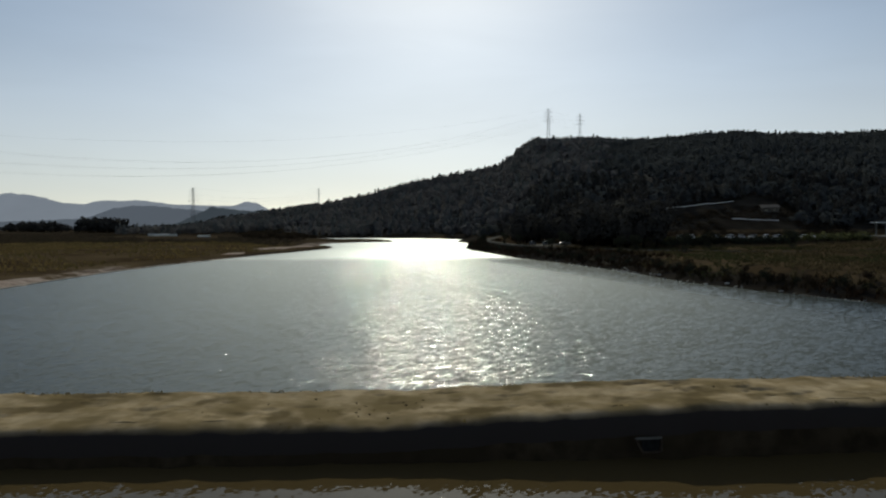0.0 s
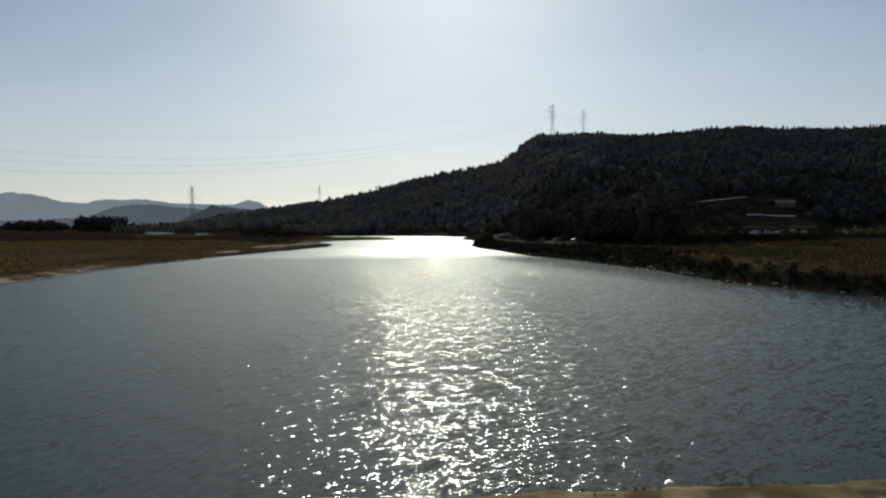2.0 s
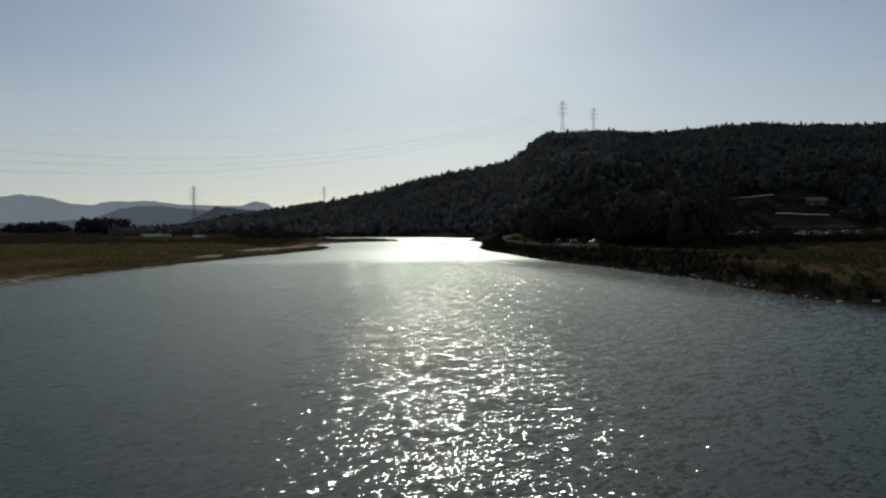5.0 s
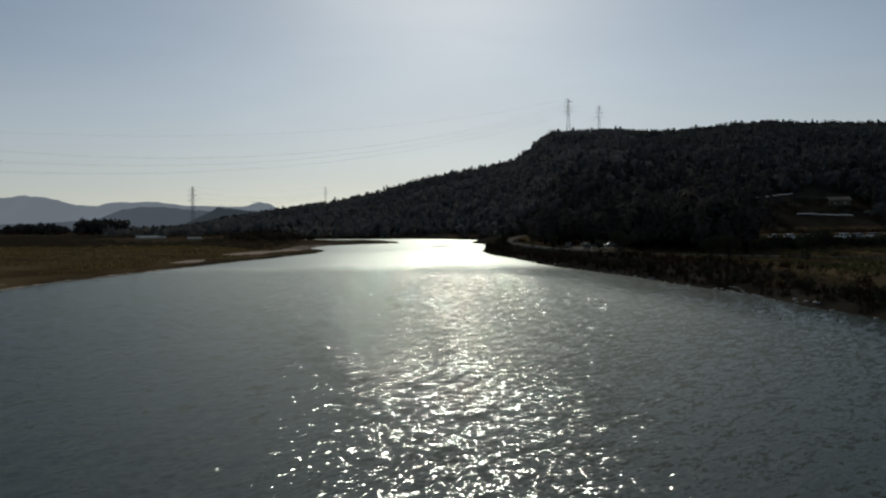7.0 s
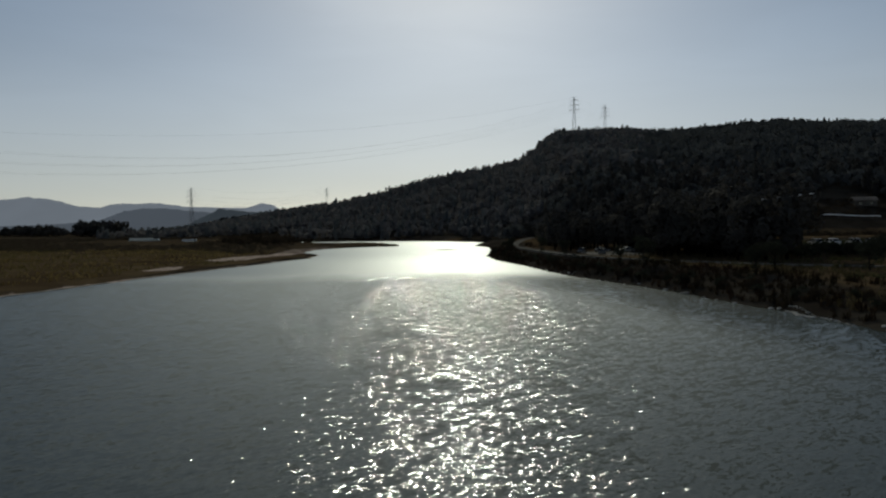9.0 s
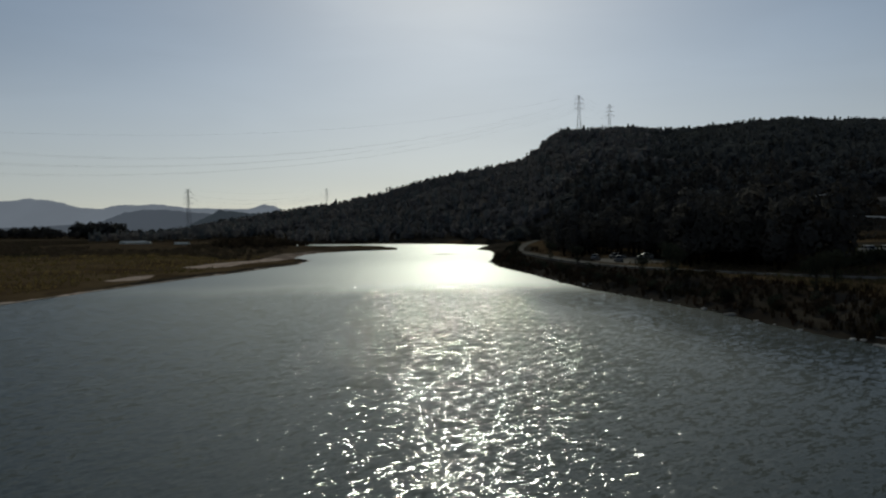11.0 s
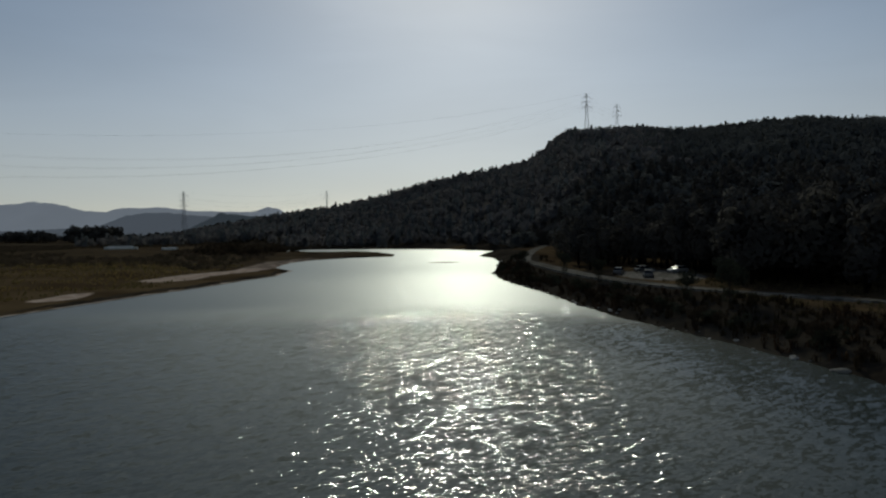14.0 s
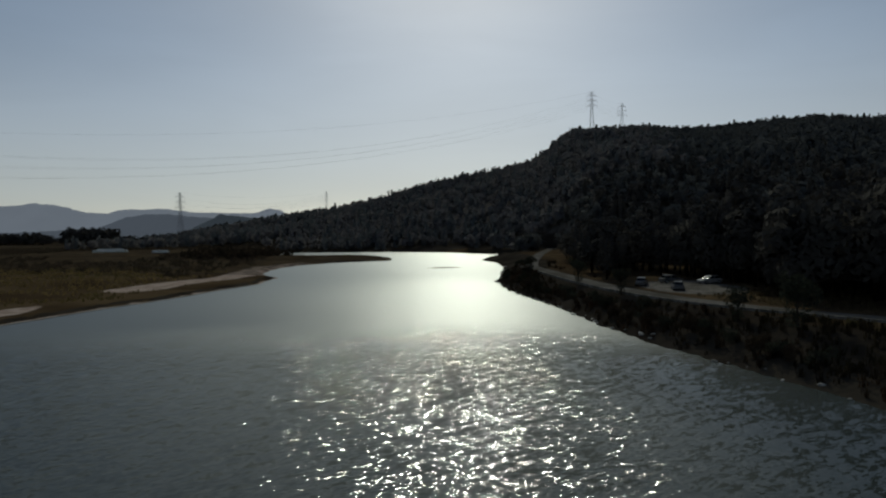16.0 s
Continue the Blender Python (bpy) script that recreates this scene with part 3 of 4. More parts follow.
strip("road", ROAD, 3.6, 3.07, ASPHALT, "pale concrete riverside road along the bank")
edge = np.array([(x - 2.9 * 0.93, y - 2.9 * 0.37) for x, y in ROAD[3:]])
strip("kerb", edge, 0.35, 3.30, STAINED, "low weathered concrete kerb beside the riverside road", 0.6)


# the sky's glare at the waterline, painted as a thin pale strip
shore = RIVER_LINE[(RIVER_LINE[:, 0] < -50) & (RIVER_LINE[:, 1] > 50) & (RIVER_LINE[:, 1] < 322)] + np.array([-0.25, 0.0])
tagged(strip("shore_rim", shore, 0.55, 0.10, SHORE_GLARE, "thin pale strip painted for the sky glare along the waterline", 0.2, 1.5), category="sand")


# ---- plants ----
def leaf_cloud(rs, blobs, n, size, outward=0.0):
    """Small leaf quads spread through a few rounded masses; verts and faces."""
    v, f = [], []
    w = np.array([b[3] ** 2 for b in blobs])
    w = w / w.sum()
    for k in rs.choice(len(blobs), n, p=w):
        bx, by, bz, br, flat_k = blobs[k]
        d = rs.normal(size=3)
        d /= np.linalg.norm(d)
        r = br * (0.55 + 0.5 * rs.rand() ** 0.6)
        c = np.array([bx + d[0] * r, by + d[1] * r, bz + d[2] * r * flat_k])
        a = rs.normal(size=3)
        a -= outward * d * np.dot(a, d)
        a /= np.linalg.norm(a)
        b = np.cross(a, outward * d + (1 - outward) * rs.normal(size=3))
        b /= np.linalg.norm(b) + 1e-9
        s = size * rs.uniform(0.6, 1.4)
        i = len(v)
        v += [c - a * s, c + b * s * 0.6, c + a * s, c - b * s * 0.6]
        f.append((i, i + 1, i + 2, i + 3))
    return np.array(v), f


def conifer_form(rs, h):
    blobs = [(rs.uniform(-0.4, 0.4), rs.uniform(-0.4, 0.4), h * k, h * (0.20 - 0.15 * k) + 0.5, 0.8) for k in (0.3, 0.45, 0.6, 0.75, 0.9)]
    return blobs


def broad_form(rs, h):
    return [(rs.uniform(-0.22, 0.22) * h, rs.uniform(-0.22, 0.22) * h, h * rs.uniform(0.35, 0.8), h * rs.uniform(0.16, 0.26), 0.85) for _ in range(6)]


def crown_normals(form):
    """Normals that lead out of the whole crown, so that its many leaves shade as one soft mass; the quads are wound to suit."""
    v, f, mi = form
    c = np.array([0, 0, v[:, 2].max() * 0.42])
    n = (v - c) * np.array([1.0, 1.0, 0.3])
    n /= np.linalg.norm(n, axis=1, keepdims=True) + 1e-9
    g = np.cross(v[f[:, 2]] - v[f[:, 0]], v[f[:, 3]] - v[f[:, 1]])
    f = np.where(((g * n[f[:, 0]]).sum(1) < 0)[:, None], f[:, ::-1], f)
    return v, f, mi, n


def slope_normals(places):
    """The way that the hillside faces under each place, taken over forty metres."""
    x, y = np.array([p[0] for p in places]), np.array([p[1] for p in places])
    gx = (land(x + 20, y)[0] - land(x - 20, y)[0]) / 40
    gy = (land(x, y + 20)[0] - land(x, y - 20)[0]) / 40
    n = np.stack([-gx, -gy, np.ones(len(x))], 1)
    return n / np.linalg.norm(n, axis=1, keepdims=True)


def scatter(name, forms, places, mats, label, category, seed, soft=""):
    """Joins turned copies of a few forms into one mesh. soft: crowns that shade as one mass each ("crown"), or as a closed canopy
    that faces the way its hillside does ("slope")."""
    rs = np.random.RandomState(seed)
    vs, fs, ix, ns, base = [], [], [], [], 0
    forms = [crown_normals(f) for f in forms] if soft else forms
    canopy = slope_normals(places) if soft == "slope" else None
    for i, (x, y, z, s) in enumerate(places):
        k = rs.randint(len(forms))
        v, f, mi = forms[k][:3]
        a = rs.uniform(0, 6.283)
        c, q = math.cos(a) * s, math.sin(a) * s
        w = np.empty_like(v)
        w[:, 0], w[:, 1], w[:, 2] = v[:, 0] * c - v[:, 1] * q + x, v[:, 0] * q + v[:, 1] * c + y, v[:, 2] * s * rs.uniform(0.85, 1.15) + z
        if soft:
            n, ca, sa = forms[k][3], math.cos(a), math.sin(a)
            n = np.stack([n[:, 0] * ca - n[:, 1] * sa, n[:, 0] * sa + n[:, 1] * ca, n[:, 2]], 1)
            if soft == "slope":
                n = canopy[i] + 0.35 * n
                g = np.cross(w[f[:, 2]] - w[f[:, 0]], w[f[:, 3]] - w[f[:, 1]])
                f = np.where((0.5 * g[:, 2] - g[:, 1] < 0)[:, None], f[:, ::-1], f)
            ns.append(n / np.linalg.norm(n, axis=1, keepdims=True))
        vs.append(w)
        fs.append(f + base)
        ix.append(mi)
        base += len(v)
    verts, faces, index = np.vstack(vs), np.vstack(fs), np.concatenate(ix)
    me = bpy.data.meshes.new(name)
    me.vertices.add(len(verts))
    me.vertices.foreach_set("co", verts.astype(np.float32).ravel())
    me.loops.add(faces.size)
    me.loops.foreach_set("vertex_index", faces.astype(np.int32).ravel())
    me.polygons.add(len(faces))
    me.polygons.foreach_set("loop_start", np.arange(0, faces.size, 4, dtype=np.int32))
    for m in mats:
        me.materials.append(m)
    me.polygons.foreach_set("material_index", index.astype(np.int32))
    me.update(calc_edges=True)
    if soft:
        me.polygons.foreach_set("use_smooth", np.ones(len(faces), bool))
        at = me.attributes.new("custom_normal", "FLOAT_VECTOR", "POINT")
        at.data.foreach_set("vector", np.vstack(ns).astype(np.float32).ravel())
    return tagged(new(name, me), label, category, kind="stuff")


def tree_form(rs, kind, h, n, size, slot):
    v, f = leaf_cloud(rs, (conifer_form if kind == "pine" else broad_form)(rs, h), n, size, 0.85)
    t = h * 0.02 + 0.05
    trunk = np.array([(-t, -t, -1.0), (t, -t, -1.0), (0, t, -1.0), (0, t, -1.0), (0, 0, h * 0.8), (0, 0, h * 0.8), (0, 0, h * 0.8), (0, 0, h * 0.8)])
    tf = [(0, 1, 5, 4), (1, 2, 6, 5), (2, 0, 4, 7)]
    f = np.array(f + [tuple(i + len(v) for i in q) for q in tf])
    return np.vstack([v, trunk]), f, np.array([slot] * (len(f) - 3) + [2] * 3)


def field(rs, n, x0, x1, y0, y1, want):
    """Places on the land that suit want(x, y, h, forest, d)."""
    x, y = rs.uniform(x0, x1, n), rs.uniform(y0, y1, n)
    h, sand, gravel, forest = land(x, y)
    d = to_line(x, y, RIVER_LINE, True)
    wet = inside(x, y, RIVER_LINE)
    keep = want(x, y, h, forest, d) & ~wet & (to_line(x, y, ROAD) > 4.5) & (gravel < 0.2) & (sand < 0.3)
    return x[keep], y[keep], h[keep]


rs = np.random.RandomState(11)
FOREST_FORMS = [tree_form(rs, "pine", 10.0, 70, 0.98, 0) for _ in range(3)] + [tree_form(rs, "broad", 9.0, 70, 1.0, 1) for _ in range(6)]
fx, fy, fh = field(rs, 60000, -330, 900, 320, 1010, lambda x, y, h, fo, d: (fo > 0.45) & (y > 300) & ~((x < 0) & (y < 545)) & ~((x < -140) & (y < 640)) & (np.abs(x / y) < 0.72) & (d > 3) & ((y > 425) | (x > 40)) & ~((x > 108) & (x < 0.53 * y) & (y < 372 + 0.45 * (x - 108)) & (x < 200)))
low = fy < 470
NEAR_FORMS = [tree_form(rs, "pine", 9.5, 165, 0.66, 0) for _ in range(3)] + [tree_form(rs, "broad", 8.5, 165, 0.66, 1) for _ in range(5)]
lowx, lowy, lowh = fx[low][:1200], fy[low][:1200], fh[low][:1200]
scatter("lower_forest", NEAR_FORMS, [(lowx[i], lowy[i], lowh[i] - 0.4, rs.uniform(0.6, 1.15)) for i in range(len(lowx))], [HAZY_GROVE_LEAF, LESS_HAZY_PINE, BARK], "dark trees on the lower slope of the hill", "forest", 4, "slope")
fx, fy, fh = fx[~low], fy[~low], fh[~low]
fx, fy, fh = fx[:9000], fy[:9000], fh[:9000]
pines = fx / fy + 0.05 * waves(fx, fy, 130, 71) > 0.24                 # the eastern flank gets the darker leaves, with less haze put into them
for name, at, mats, label in (("hill_forest", ~pines, [HAZY_PINE, HAZY_TWIGS, BARK], "leafless oak forest with pines covering the hill, greyed by painted haze"), ("flank_forest", pines, [LESS_HAZY_PINE, LESS_HAZY_PINE, BARK], "forest covering the hill's flank, left darker by less painted haze")):
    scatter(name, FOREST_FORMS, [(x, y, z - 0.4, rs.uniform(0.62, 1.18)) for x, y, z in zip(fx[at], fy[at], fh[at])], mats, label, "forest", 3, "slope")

# woods and thickets on the flat left shore
gx = np.concatenate([rs.uniform(-607, -538, 90), rs.uniform(-712, -634, 70), rs.uniform(-800, -560, 150), rs.uniform(-480, -200, 260), rs.uniform(-700, -480, 80)])
gy = np.concatenate([rs.uniform(1070, 1120, 90), rs.uniform(1060, 1110, 70), rs.uniform(1040, 1120, 150), rs.uniform(960, 1160, 260), rs.uniform(1180, 1260, 80)])
gs = np.concatenate([rs.uniform(2.2, 2.8, 90), rs.uniform(1.5, 1.95, 70), rs.uniform(1.0, 1.45, 150), rs.uniform(0.9, 1.5, 260), rs.uniform(0.8, 1.3, 80)])
gh = land(gx, gy)[0]
scatter("far_woods", FOREST_FORMS[3:], list(zip(gx, gy, gh, gs)), [HAZY_GROVE_LEAF, HAZY_GROVE_LEAF, BARK], "dark groves and tree lines far across the fields", "woods", 5, "crown")

BRUSH_FORMS = []
for _ in range(6):
    v, f = leaf_cloud(rs, [(rs.uniform(-1.6, 1.6), rs.uniform(-1.6, 1.6), rs.uniform(0.5, 1.3), rs.uniform(0.8, 1.4), 0.9) for _ in range(4)], 34, 0.46)
    v[:, 2] = np.maximum(v[:, 2], 0)
    BRUSH_FORMS.append((v, np.array(f), np.array([int(rs.rand() < 0.25)] * len(f))))
bx, by, bh = field(rs, 36000, -640, -70, 305, 760, lambda x, y, h, fo, d: (d > 16) & (y > 322 + 14 * waves(x, y, 60, 41)) & (x < -0.20 * y - 6) & (x > -0.85 * y) & ~((y > 395) & (x / y > -0.465) & (x / y < -0.345) & (y < 570)) & ~((y > 470) & (y < 610) & (x < -185) & (x > -290)) & ~((y > 640) & (y < 830) & (x < -200) & (x > -300)))
scatter("thicket", BRUSH_FORMS, [(bx[i], by[i], bh[i] - 0.1, rs.uniform(0.38, 0.85)) for i in range(min(5400, len(bx)))], [THICKET, THICKET], "brown winter thicket on the flat shore", "thicket", 6)
bx, by, bh = field(rs, 400, -150, -95, 415, 520, lambda x, y, h, fo, d: (d > 5) & (x > -0.31 * y))
scatter("willow_scrub", BRUSH_FORMS, [(bx[i], by[i], bh[i] - 0.1, rs.uniform(1.2, 2.2)) for i in range(min(150, len(bx)))], [BRUSH, BRUSH], "dark willow scrub behind the sandy inlet", "scrub", 7)

bx, by, bh = field(rs, 1500, 105, 215, 318, 400, lambda x, y, h, fo, d: (y < 376 + 0.45 * (x - 108)) & ~((x > 148) & (x < 190) & (y > 338) & (y < 362)) & ~((x > 122) & (y > 366 + 0.4 * (x - 122))))
scatter("slope_brush", BRUSH_FORMS, [(bx[i], by[i], bh[i] - 0.2, rs.uniform(0.5, 0.8)) for i in range(min(800, len(bx)))], [BRUSH, BRUSH], "low dark brush on the cleared slope below the rails", "brush", 17)

REED_FORMS = []
for _ in range(6):
    v, f = [], []
    for k in range(9):
        a, r, h = rs.uniform(0, 6.28), rs.uniform(0, 0.7), rs.uniform(0.6, 1.25)
        x, y, lean, w = r * math.cos(a), r * math.sin(a), rs.uniform(-0.35, 0.35), rs.uniform(0.07, 0.16)
        b = rs.uniform(0, 6.28)
        i = len(v)
        v += [(x - w * math.cos(b), y - w * math.sin(b), -0.1), (x + w * math.cos(b), y + w * math.sin(b), -0.1), (x + lean + w * 0.5, y + lean * 0.6, h), (x + lean - w * 0.5, y + lean * 0.6, h)]
        f.append((i, i + 1, i + 2, i + 3))
    REED_FORMS.append((np.array(v), np.array(f), np.zeros(len(f), int)))
lx, ly, lh = field(rs, 26000, -260, -50, 70, 420, lambda x, y, h, fo, d: (d > 11 + 4 * waves(x, y, 20, 4)) & (waves(x * 0.35, y, 22, 21) > -0.45) & (y < 350))
scatter("reed_bed", REED_FORMS, [(lx[i], ly[i], lh[i], rs.uniform(0.3, 0.65)) for i in range(min(14000, len(lx)))], [REED], "dry tan reeds and grass behind the sandy shore", "reeds", 8)
qx, qy, qh = field(rs, 40000, 8, 190, 55, 330, lambda x, y, h, fo, d: (d > 0.6) & (d < np.where(y < 150, 7, 14) + 3 * waves(x, y, 18, 51)))
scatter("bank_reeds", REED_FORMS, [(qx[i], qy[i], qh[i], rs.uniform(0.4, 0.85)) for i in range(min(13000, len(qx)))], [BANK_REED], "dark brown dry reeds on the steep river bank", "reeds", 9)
qx, qy, qh = field(rs, 50000, 20, 190, 55, 235, lambda x, y, h, fo, d: (d > np.where(y < 150, 5, 12) + 3 * waves(x, y, 18, 51)) & (d < 110) & (waves(x, y * 0.6, 16, 52) > -0.7))
scatter("field_grass", REED_FORMS, [(qx[i], qy[i], qh[i], rs.uniform(0.3, 0.6)) for i in range(min(13500, len(qx)))], [FIELD_REED], "olive and tan winter grass on the field above the bank", "grass", 10)


def shrub(seed, spread, h):
    """A bank shrub: bare stems under a ragged mass of small leaves."""
    q = np.random.RandomState(seed)
    ob = thing("shrub", (0, 0, 0), "dark ragged shrub on the river bank", "shrub", "shrubs along the river bank")
    for k in range(7):
        bm = bmesh.new()
        a = q.uniform(0, 6.28)
        rod(bm, (0.1 * math.cos(a), 0.1 * math.sin(a), -0.2), (spread * 0.6 * math.cos(a), spread * 0.6 * math.sin(a), h * q.uniform(0.5, 0.9)), 0.035, 0.012, 5)
        part("stem", bm, BARK, ob)
    v, f = leaf_cloud(q, [(q.uniform(-0.6, 0.6) * spread, q.uniform(-0.6, 0.6) * spread, h * q.uniform(0.3, 0.75), h * q.uniform(0.22, 0.36), 0.9) for _ in range(6)], 420, 0.13)
    v[:, 2] = np.maximum(v[:, 2], 0.02)
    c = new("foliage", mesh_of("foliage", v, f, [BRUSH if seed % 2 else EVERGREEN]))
    c.parent = ob
    return ob


def place_on(x, y, turn=0.0, scale=1.0, sink=0.0):
    z = float(land(np.array([x]), np.array([y]))[0][0])
    return Matrix.LocRotScale((x, y, z - sink), Euler((0, 0, radians(turn))), (scale,) * 3)


def copied(ob, m):
    """A scaled copy."""
    c = copy_thing(ob, m)
    c.matrix_basis = m
    return c


SHRUBS = [shrub(k, 1.5, 2.0) for k in range(4)]
spots = []
for (ax, ay), (bx, by) in zip(RIVER_LINE[2:19], RIVER_LINE[3:20]):
    n = max(1, int(math.hypot(bx - ax, by - ay) / 2.6))
    for k in range(n):
        t = (k + rs.uniform(0, 0.9)) / n
        off = rs.uniform(2.2, 4.5) if rs.rand() < 0.75 else rs.uniform(4, 8)
        spots.append((ax + (bx - ax) * t + off * 0.93, ay + (by - ay) * t + off * 0.3, rs.uniform(0.55, 1.1) if ay < 150 else rs.uniform(0.6, 1.15)))
for i, (x, y, s) in enumerate(spots):
    m = place_on(x, y, rs.uniform(0, 360), s, 0.05)
    if i < 4:
        SHRUBS[i].matrix_basis = m
    else:
        copied(SHRUBS[i % 4], m)


def roadside_tree(seed, h):
    """A small round tree: tapered trunk, limbs, a loose crown of leaves."""
    q = np.random.RandomState(seed)
    ob = thing("roadside_tree", (0, 0, 0), "small dark round-crowned tree beside the riverside road", "tree", "trees along the riverside road")
    bm = bmesh.new()
    rod(bm, (0, 0, -0.3), (0.08, 0.05, h * 0.5), 0.14, 0.09, 8)
    tips = []
    for k in range(7):
        a = k * 0.9 + q.uniform(-0.3, 0.3)
        tip = (h * 0.24 * math.cos(a), h * 0.24 * math.sin(a), h * q.uniform(0.6, 0.92))
        rod(bm, (0.08, 0.05, h * q.uniform(0.35, 0.5)), tip, 0.055, 0.018, 6)
        tips.append(tip)
    part("trunk", bm, BARK, ob)
    v, f = leaf_cloud(q, [(*t, h * q.uniform(0.13, 0.2), 0.9) for t in tips] + [(0, 0, h * 0.75, h * 0.24, 0.9), (0, 0, h * 0.4, h * 0.2, 1.1), (0.2, 0.1, h * 0.18, h * 0.16, 1.0)], 1900, 0.12)
    c = new("crown", mesh_of("crown", v, f, [EVERGREEN]))
    c.parent = ob
    return ob


TREES = [roadside_tree(40 + k, 5.0) for k in range(3)]

for i, (x, y, k) in enumerate([(23.0, 254, 0.9), (26.3, 233, 0.85), (36.0, 197.5, 1.15), (45.5, 170.6, 0.9), (51.5, 177.5, 1.0), (33.2, 205.5, 0.8), (62.5, 170.5, 1.0), (17.4, 290, 0.8), (76, 190, 1.0), (95, 180, 1.1)]):
    m = place_on(x, y, 77 * i, k, 0.05)
    if i < 3:
        TREES[i].matrix_basis = m
    else:
        copied(TREES[i % 3], m)

GROVE_FORMS = [tree_form(rs, "pine", 9.5, 520, 0.32, 0) for _ in range(2)] + [tree_form(rs, "broad", 8.5, 620, 0.32, 1) for _ in range(3)]
# hedge under the parked cars: one clipped row of bushes
hx, hy = rs.uniform(68, 106, 170), rs.uniform(-1.0, 1.0, 170)
hy = 203.2 + hy
hz = land(hx, hy)[0]
scatter("hedge", BRUSH_FORMS, [(hx[i], hy[i], hz[i] - 0.3, rs.uniform(0.65, 0.95)) for i in range(len(hx))], [EVERGREEN, EVERGREEN], "dark evergreen hedge below the parked cars", "hedge", 14)
ox, oy = rs.uniform(106, 132, 60), rs.uniform(203.0, 206.5, 60)
oz = land(ox, oy)[0]
scatter("olive_bushes", BRUSH_FORMS, [(ox[i], oy[i], oz[i] - 0.2, rs.uniform(0.6, 1.15)) for i in range(60)], [OLIVE, OLIVE], "olive bushes beside the raised parking lot", "bushes", 19)
# a denser stand of trees at the hill's foot, behind the lot
tx, ty, tz = field(rs, 900, 30, 120, 262, 350, lambda x, y, h, fo, d: (x < 92) & (x > 0.075 * y + 8) & ((x - 41) ** 2 / 169 + (y - 243) ** 2 / 441 > 1))
scatter("foot_woods", GROVE_FORMS, [(tx[i], ty[i], tz[i] - 0.3, rs.uniform(0.8, 1.5)) for i in range(min(230, len(tx)))], [HAZY_GROVE_LEAF, HAZY_GROVE_LEAF, BARK], "dark trees crowding the foot of the hill", "woods", 15, "crown")

gx, gy, gz = field(rs, 420, 46, 80, 216, 262, lambda x, y, h, fo, d: ((x - 40) ** 2 / 90 + (y - 243) ** 2 / 300 > 1) & (y > np.where(x < 62, 213 - 0.5 * (x - 46), 216)) & (x < 0.358 * (y - 20) - 5))
scatter("lot_grove", GROVE_FORMS, [(x, y, float(land(np.array([x]), np.array([y]))[0][0]) - 0.3, k) for x, y, k in ((56.5, 204.0, 1.5), (60.5, 200.5, 1.75), (64.5, 200.0, 1.6), (66.0, 205.0, 1.8), (60.0, 209.0, 1.7))] + [(gx[i], gy[i], gz[i] - 0.3, rs.uniform(1.15, 1.85)) for i in range(min(120, len(gx)))], [HAZY_GROVE_LEAF, HAZY_GROVE_LEAF, BARK], "tall dark evergreen grove beside the gravel lot", "woods", 16, "crown")
# dry grass along both edges of the causeway
ex = rs.uniform(-32, 32, 900)
far_side = rs.rand(900) < 0.95
ek = np.where(far_side, rs.uniform(0.9, 0.99, 900), rs.uniform(0.07, 0.16, 900))
ey = np.interp(ex, NEAR[:, 0], NEAR[:, 1]) * (1 - ek) + np.interp(ex, FAR[:, 0], FAR[:, 1]) * ek
grown = waves(ex, ey, 7, 31) > -0.1
scatter("edge_grass", REED_FORMS, [(x, y, float(np.interp(x, TOP[:, 0], TOP[:, 1])) - 0.09, rs.uniform(0.05, 0.11)) for x, y in zip(ex[grown], ey[grown])], [REED], "short dry grass along the causeway's edges", "grass", 18)

# ---- vehicles ----
def loft(bm, sections):
    """Joins cross-sections (equal rings of points) into a closed skin."""
    rings = [[bm.verts.new(p) for p in s] for s in sections]
    n = len(rings[0])
    for a, b in zip(rings[:-1], rings[1:]):
        for j in range(n):
            bm.faces.new((a[j], a[(j + 1) % n], b[(j + 1) % n], b[j]))
    bm.faces.new(rings[0][::-1])
    bm.faces.new(rings[-1])
    bmesh.ops.recalc_face_normals(bm, faces=bm.faces[:])


def pane(*corners):
    """A thin sheet of glass a little inside four corners, standing just proud of them."""
    q = [Vector(c) for c in corners]
    mid = sum(q, Vector()) / 4
    n = (q[1] - q[0]).cross(q[3] - q[0]).normalized()
    q = [mid + (c - mid) * 0.86 for c in q]
    bm = bmesh.new()
    loft(bm, [[c - n * 0.01 for c in q], [c + n * 0.015 for c in q]])
    return bm


